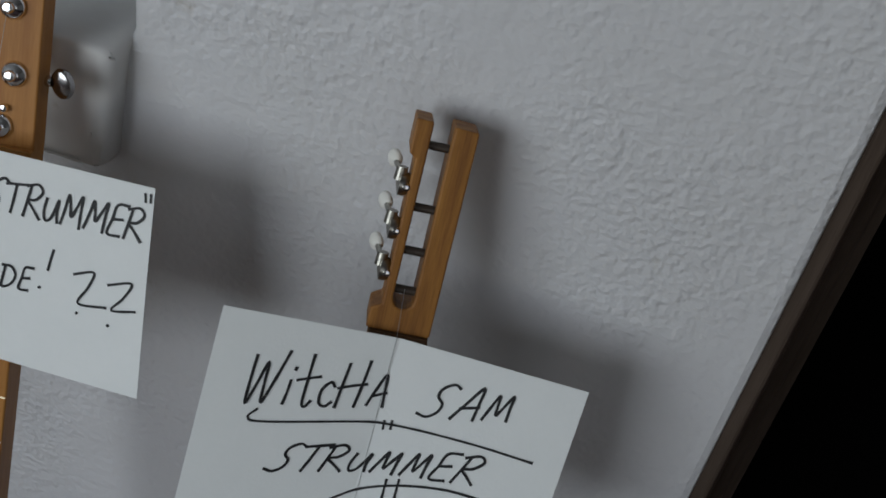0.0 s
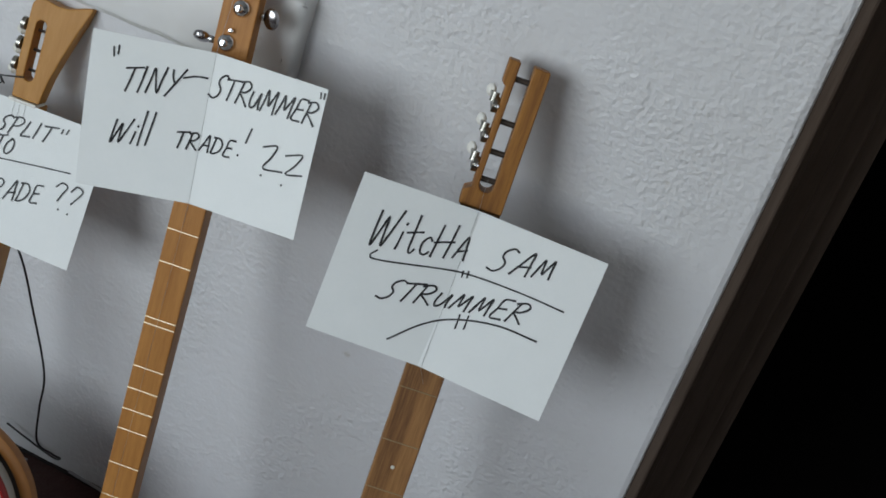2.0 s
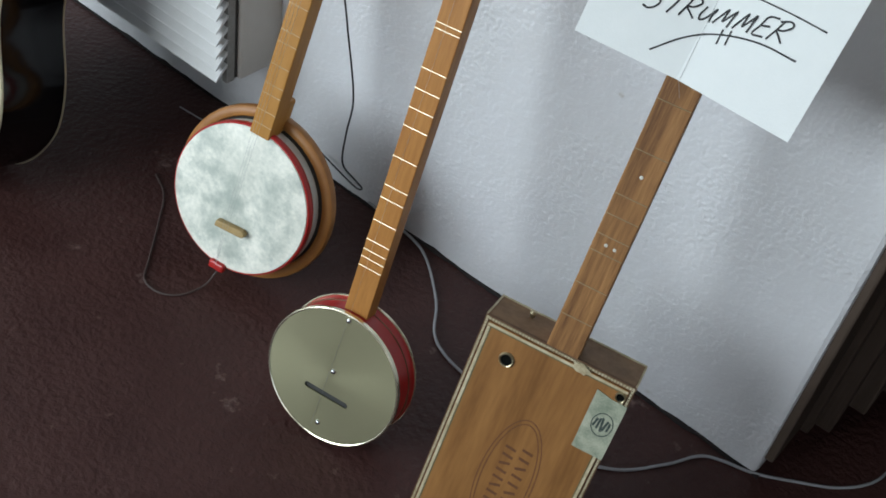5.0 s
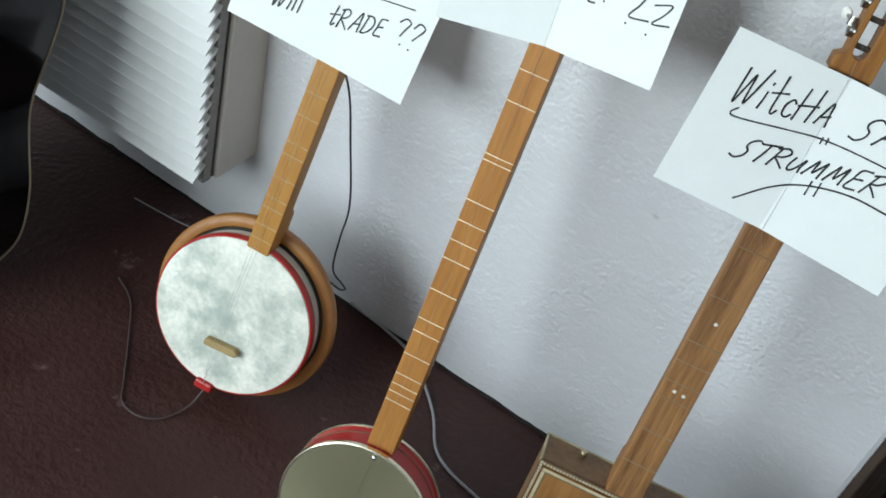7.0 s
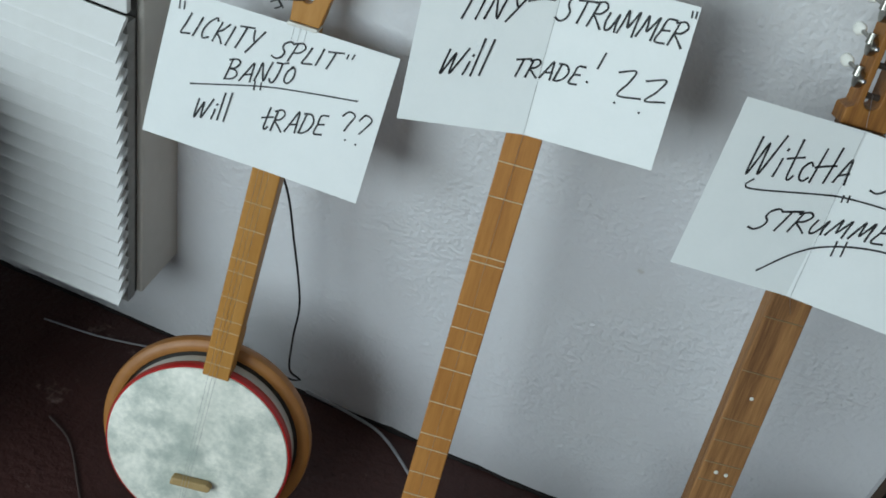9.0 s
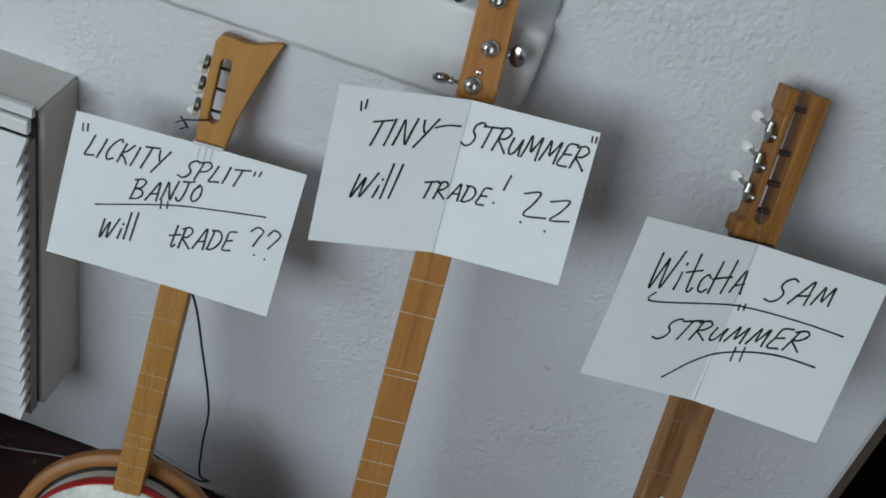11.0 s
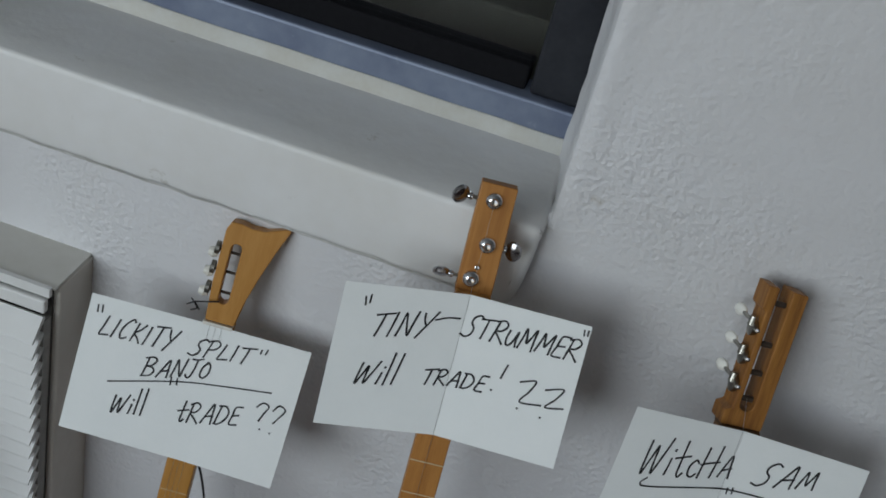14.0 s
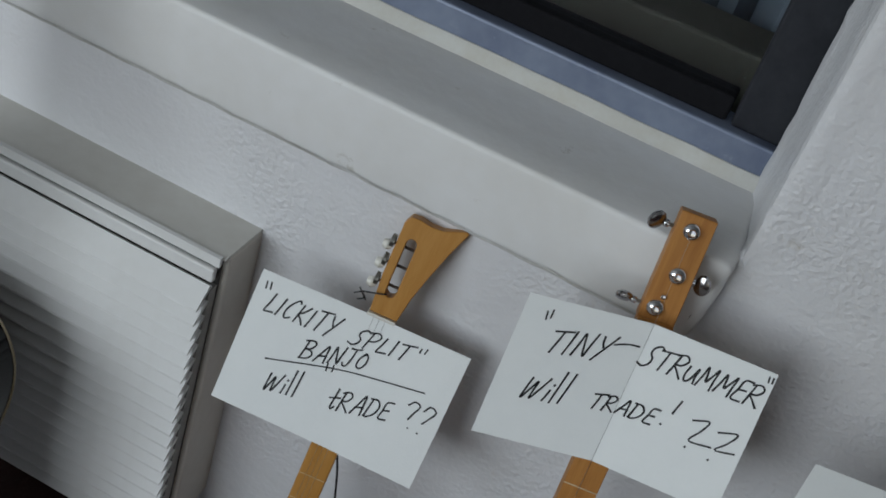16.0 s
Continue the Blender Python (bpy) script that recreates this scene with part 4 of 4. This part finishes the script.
for b in ((X0 + 0.0085, X0 + 0.0100, Y0 + 0.01, Y1 - 0.010), (X1 - 0.0100, X1 - 0.0085, Y0 + 0.01, Y1 - 0.010), (X0 + 0.0085, X1 - 0.0085, Y1 - 0.0103, Y1 - 0.0088)):
    part("printed_line", on_lid(box(*b, 0.0120, 0.01245)), OLIVELINE, guitar, "thin olive printed line")
edge = bmesh.new()
for k, (a, b) in enumerate((((X0, Y0), (X0, Y1)), ((X0, Y1), (X1, Y1)), ((X1, Y1), (X1, Y0)), ((X1, Y0), (X0, Y0)))):
    d = Vector((b[0] - a[0], b[1] - a[1]))
    n = int(d.length / 0.0034)
    inward = Vector((-d.y, d.x)).normalized() * -0.0022
    for i in range(n):
        c = Vector(a) + d * ((i + 0.5) / n) + inward
        box(c.x - 0.0012, c.x + 0.0012, c.y - 0.0012, c.y + 0.0012, 0.0095, 0.0112, bm=edge)
beads = part("beaded_edge", on_lid(edge), TRIMLIGHT, guitar, "cream and brown beaded paper edging")
beads["kind"] = "stuff"
part("edge_tape", on_lid(prism([(X0 - 0.0004, Y0), (X1 + 0.0004, Y0), (X1 + 0.0004, Y1 + 0.0004), (X0 - 0.0004, Y1 + 0.0004)], 0.006, 0.0099, [[(X0 + 0.0045, Y0 + 0.0045), (X1 - 0.0045, Y0 + 0.0045), (X1 - 0.0045, Y1 - 0.0045), (X0 + 0.0045, Y1 - 0.0045)]])), TRIMDARK, guitar, "brown edge tape")
for u in (X0, X1):
    part("corner_tape", on_lid(box(u - 0.0012 if u > 0 else u - 0.0008, u + 0.0008 if u > 0 else u + 0.0012, Y1 - 0.003, Y1 + 0.0008, -0.045, 0.008)), TRIMLIGHT, guitar, "ivory corner tape")
for u, v, r in ((-0.0474, -0.2293, 0.0085), (0.0725, -0.2085, 0.0058)):
    g = part("grommet", on_lid(lathe([(r * 0.70, 0.0128), (r * 0.73, 0.0142), (r * 0.85, 0.0147), (r, 0.0135), (r * 1.02, 0.012)], u, v, 32)), BRASS, guitar, "brass grommet", smooth=True)
    part("hole", on_lid(lathe([(0, 0.0127), (r * 0.72, 0.0131)], u, v, 24)), SLOT, g, "disc painted near black as the hole's darkness")
bm = prism([(0.049, -0.2835), (0.0832, -0.2835), (0.0832, -0.2155), (0.066, -0.2150), (0.0485, -0.2115)], 0.0124, 0.0131)
lab = part("tax_label", on_lid(bm), LABEL, guitar, "torn greenish paper label with dark print")
part("label_print", on_lid(prism(ring_points(0.068, -0.246, 0.0115, 0.014, 28), 0.0131, 0.0134, [ring_points(0.068, -0.246, 0.0105, 0.013, 28)])), LABELINK, lab, "dark oval print")
for k in range(5):
    part("label_print", on_lid(moved(box(-0.0012, 0.0012, -0.008 + 0.0016 * abs(k - 2), 0.008 - 0.0013 * abs(k - 2), 0.0131, 0.0135), pose(0.0605 + 0.0036 * k, -0.246, 0, 0, 0, -12 + 9 * (k % 3)))), LABELINK, lab, "dark print bar")
ox, oy = 0.002, -0.362
for a, b in ((0.031, 0.081), (0.027, 0.076)):
    part("oval_stamp", on_lid(prism(ring_points(ox, oy, a, b, 64), 0.0121, 0.01245, [ring_points(ox, oy, a - 0.0011, b - 0.0011, 64)])), STAMP, guitar, "branded oval line")
for u, h in ((-0.008, 0.045), (0.010, 0.050)):
    n = 9
    for k in range(n):
        v = oy - h + 2 * h * (k + 0.5) / n
        part("stamp_bar", on_lid(moved(box(-0.0062, 0.0062, -0.0016, 0.0016, 0.0121, 0.01245), pose(ox + u, v, 0, 0, 0, 20 if k % 3 == 0 else -6))), STAMP, guitar, "branded letter bar")
bm = bmesh.new()
bmesh.ops.create_icosphere(bm, subdivisions=3, radius=0.008)
for v in bm.verts:
    v.co *= 1 + 0.35 * noise.noise(v.co * 260)
bmesh.ops.scale(bm, vec=(1.15, 0.62, 0.24), verts=bm.verts)
part("back_tape", on_lid(box(X0 - 0.0005, X1 + 0.0005, Y1 - 0.002, Y1 + 0.0006, -0.0472, -0.044)), TRIMLIGHT, guitar, "cream tape along the back edge")
part("tape_scrap", on_lid(moved(bm, pose(0.026, Y1 - 0.006, 0.0128, 0, 0, -8))), TRIMLIGHT, guitar, "torn scrap of pale tape")
part("latch_pin", on_lid(moved(lathe([(0, 0.009), (0.003, 0.0085), (0.0042, 0.006), (0.003, 0.0035), (0.0022, 0)], n=14), pose(-0.046, Y1 - 0.001, -0.030, -90, 0, 0))), BRASS, guitar, "small brass pin", smooth=True)
part("neck", in_box(box(-0.0172, 0.0182, Y1 - 0.0065, 0.2425, -0.02, 0.0)), FRETWOOD, guitar, bevel=0.0012)
part("neck_heel", in_box(box(-0.0165, 0.0175, Y1 - 0.006, Y1 + 0.03, -0.034, -0.0205)), HEADWOOD, guitar, bevel=0.002)
frets(guitar, -0.0165, 0.0175, [q - WB for q in (0.19, 0.133, 0.0765, 0.025, -0.0226, -0.0444, -0.0665, -0.085, -0.1225, -0.160)], DULL_FRET, 0.0579)
for u, v in ((0.0006, 0.0011), (-0.0034, -0.0754), (0.006, -0.0762)):
    part("marker_dot", in_box(lathe([(0, 0.0006), (0.0016, 0.0005), (0.0021, -0.0004)], u, v, 16)), PEARL, guitar, "pale marker dot", smooth=True)
part("nut", in_box(box(-0.0172, 0.0172, 0.2425, 0.2455, -0.02, 0.001)), TRIMDARK, guitar, "dark nut")
pts = [(-0.0195, 0.246), (0.0180, 0.246), (0.0185, 0.3705), (0.0045, 0.3712), (0.0042, 0.268)]
arc = [(-0.0017 + 0.0062 * math.cos(a), 0.267 + 0.0062 * math.sin(a)) for a in (0, -0.52, -1.05, -1.57, -2.09, -2.62, -3.14)]
pts = pts[:4] + arc + [(-0.0072, 0.3715), (-0.0172, 0.372), (-0.0172, 0.352), (-0.0133, 0.3495), (-0.0133, 0.262), (-0.0195, 0.2585)]
part("headstock", in_box(prism(pts, -0.027, -0.0005)), HEADWOOD, guitar, "slotted reddish wooden headstock", bevel=0.0012)
for v in (0.357, 0.3205, 0.2945, 0.2705):
    part("roller", in_box(tube([(-0.011, v, -0.008), (0.0075, v, -0.008)], 0.0026, 10)), ROLLER, guitar, "dark string roller", smooth=True)
for v in (0.332, 0.306, 0.2805):
    t = part("tuner", in_box(moved(lathe([(0, 0.0050), (0.0030, 0.0048), (0.0062, 0.0030), (0.0070, 0.0010), (0.0070, -0.002), (0, -0.004)], n=20), pose(-0.0165, v, -0.009, 0, 90, 0))), STEEL, guitar, "worn steel tuner gear", smooth=True)
    part("gear_screw", in_box(moved(lathe([(0, 0.0025), (0.0018, 0.002), (0.0024, 0)], n=12), pose(-0.0145, v, -0.002))), CHROME, t, "bright gear screw", smooth=True)
    part("worm", in_box(tube([(-0.0185, v + 0.010, -0.008), (-0.0190, v + 0.002, -0.008)], 0.0034, 12)), STEEL, t, "steel worm", smooth=True)
    part("stem", in_box(tube([(-0.0190, v + 0.006, -0.009), (-0.0215, v + 0.008, -0.023)], 0.0018, 8)), STEEL, t, smooth=True)
    bm = lathe([(0, 0.0085), (0.0026, 0.0078), (0.0052, 0.0045), (0.0060, 0.0010), (0.0046, -0.0050), (0.0024, -0.0075), (0, -0.0080)], n=18)
    bmesh.ops.scale(bm, vec=(0.62, 0.92, 0.92), verts=bm.verts)
    part("button", in_box(moved(bm, pose(-0.0225, v + 0.0088, -0.0290, 0, -160, 0))), BUTTON, t, "white plastic button", smooth=True)

PAPERS["box"] = ((-0.040, -0.153, 0.723), (0.167, -0.105, 0.703), (0.164, -0.161, 0.566), (-0.046, -0.197, 0.584), 0.475, -0.0118, 0.0012)
sign = paper_thing("box", "white half-sheet sign reading a nickname in black handwriting")
write("box", sign, "WitcHa", (0.120, 0.396), (0.490, 0.293), (0.106, 0.196), 23, 0.14)
write("box", sign, "SAm", (0.587, 0.294), (0.824, 0.207), (0.593, 0.158), 24)
pen_line("box", sign, "underline", [(0.154, 0.409), (0.135, 0.453), (0.186, 0.459), (0.490, 0.371), (0.720, 0.347), (0.916, 0.349)], 0.0008)
write("box", sign, "STRummER", (0.224, 0.683), (0.783, 0.509), (0.236, 0.556), 25, 0.16)
pen_line("box", sign, "underline", [(0.321, 0.903), (0.426, 0.747), (0.549, 0.639), (0.706, 0.576), (0.866, 0.570)], 0.0009)
pen_ticks("box", sign, "tick", ((0.498, 0.358), (0.500, 0.395)), ((0.518, 0.348), (0.520, 0.386)))
pen_ticks("box", sign, "tick", ((0.552, 0.606), (0.554, 0.694)), ((0.585, 0.590), (0.587, 0.678)))
pp = [WM.inverted() @ paper_point("box", s, t, 0.0006) for s, t in ((0.463, 0.0), (0.478, 0.5), (0.49, 1.0))]
string(guitar, [(-0.002, 0.272 - WB, 0.053), *[(p.x, p.y - WB, p.z + 0.058) for p in pp], (0.002, 0.085 - WB, 0.0605)])

# -- sunburst guitar beside the heater --
GM = Matrix.Translation((-0.902, -0.335, 0.002)) @ pose(0, 0, 0, 73, 0, 0) @ pose(0, 0, 0, 0, 0, -2.2)


def guitar_outline(grow=0.0):
    half = [(0.0, 0.0), (0.07, 0.004), (0.115, 0.022), (0.150, 0.058), (0.174, 0.105), (0.179, 0.145), (0.172, 0.19), (0.157, 0.23), (0.144, 0.268), (0.140, 0.30), (0.143, 0.338), (0.1465, 0.38), (0.1465, 0.42), (0.135, 0.455), (0.105, 0.483), (0.06, 0.497), (0.0, 0.5)]
    pts = [(p.x + 0, p.y) for p in smooth_path([(x, y, 0) for x, y in half], 4)]
    mid = Vector((0, 0.25))
    pts = [(x + grow * (x / 0.19), y + grow * (y - mid.y) / 0.25) for x, y in pts]
    return pts + [(-x, y) for x, y in pts[-2:0:-1]]


acoustic = thing("acoustic_guitar", GM @ pose(0, 0, 0), "glossy sunburst acoustic guitar with black sides and cream binding", "guitar")
part("sides", prism(guitar_outline(), 0.003, 0.100), BLACKLAC, acoustic, "glossy black sides", smooth=True)
part("top", prism(guitar_outline(-0.003), 0.1005, 0.103), BURST, acoustic, "sunburst lacquered top", smooth=True)
part("back", prism(guitar_outline(-0.002), 0.0, 0.0028), BLACKLAC, acoustic, "black back", smooth=True)
part("front_binding", tube([(x, y, 0.1005) for x, y in guitar_outline(0.0005)], 0.0030, 8, close=True), CREAM, acoustic, "cream binding", smooth=True)
part("back_binding", tube([(x, y, 0.002) for x, y in guitar_outline(0.0005)], 0.0014, 8, close=True), material("aged_binding", (0.33, 0.27, 0.17), 0.4), acoustic, "thin aged binding", smooth=True)
part("pickguard", prism(ring_points(0.066, 0.250, 0.044, 0.068, 32, 0.2), 0.1031, 0.105), BLACKLAC, acoustic, "black pickguard", smooth=True)
part("sound_hole", prism(ring_points(0, 0.325, 0.05, n=40), 0.1031, 0.1037), SLOT, acoustic, "disc painted near black as the sound hole's darkness")
part("guitar_bridge", box(-0.075, 0.075, 0.15, 0.178, 0.103, 0.111), CASING, acoustic, bevel=0.003)
part("neck", box(-0.026, 0.026, 0.34, 0.83, 0.083, 0.111), CASING, acoustic, bevel=0.006)
part("headstock", prism([(-0.026, 0.83), (0.026, 0.83), (0.036, 0.86), (0.034, 0.99), (-0.034, 0.99), (-0.036, 0.86)], 0.078, 0.094), BLACKLAC, acoustic, bevel=0.002)

# ---- cables on floor and wall ----
cable("grey_cable", [(-0.40, -0.012, 0.02), (-0.33, -0.012, 0.012), (-0.281, -0.02, 0.004), (-0.213, -0.074, 0.003), (-0.176, -0.121, 0.003), (-0.143, -0.14, 0.003), (-0.09, -0.15, 0.003), (0.03, -0.17, 0.003), (0.12, -0.13, 0.003), (0.165, -0.075, 0.003), (0.19, -0.03, 0.003), (0.215, -0.014, 0.003), (0.255, 0.0, 0.003), (0.30, 0.028, 0.003), (0.346, 0.062, 0.003), (0.376, 0.107, 0.003), (0.383, 0.17, 0.004), (0.372, 0.235, 0.021), (0.352, 0.30, 0.008)], 0.0020, CABLE, "thin grey cable snaking along the floor to the doorway")
cable("black_wire", [(-0.52, -0.085, 0.53), (-0.47, -0.086, 0.46), (-0.434, -0.080, 0.406), (-0.418, -0.072, 0.32), (-0.405, -0.066, 0.231), (-0.404, -0.074, 0.18), (-0.402, -0.078, 0.13), (-0.400, -0.05, 0.085), (-0.408, -0.022, 0.048), (-0.425, -0.012, 0.030), (-0.46, -0.010, 0.035), (-0.50, -0.012, 0.05)], 0.0013, BLACKWIRE, "thin black wire hanging down the wall", "wire")
cable("floor_wire", [(-0.46, -0.02, 0.012), (-0.53, -0.022, 0.006), (-0.60, -0.03, 0.003), (-0.68, -0.05, 0.003), (-0.76, -0.06, 0.003)], 0.0012, CABLE, "thin grey wire along the wall foot", "wire")
cable("tail_wire", [(-0.4345, -0.272, 0.028), (-0.440, -0.292, 0.008), (-0.452, -0.322, 0.002), (-0.475, -0.340, 0.002), (-0.505, -0.338, 0.002), (-0.530, -0.310, 0.002), (-0.576, -0.256, 0.002), (-0.619, -0.210, 0.002), (-0.66, -0.19, 0.002)], 0.0013, BROWNWIRE, "thin dark wire trailing from the banjo", "wire")
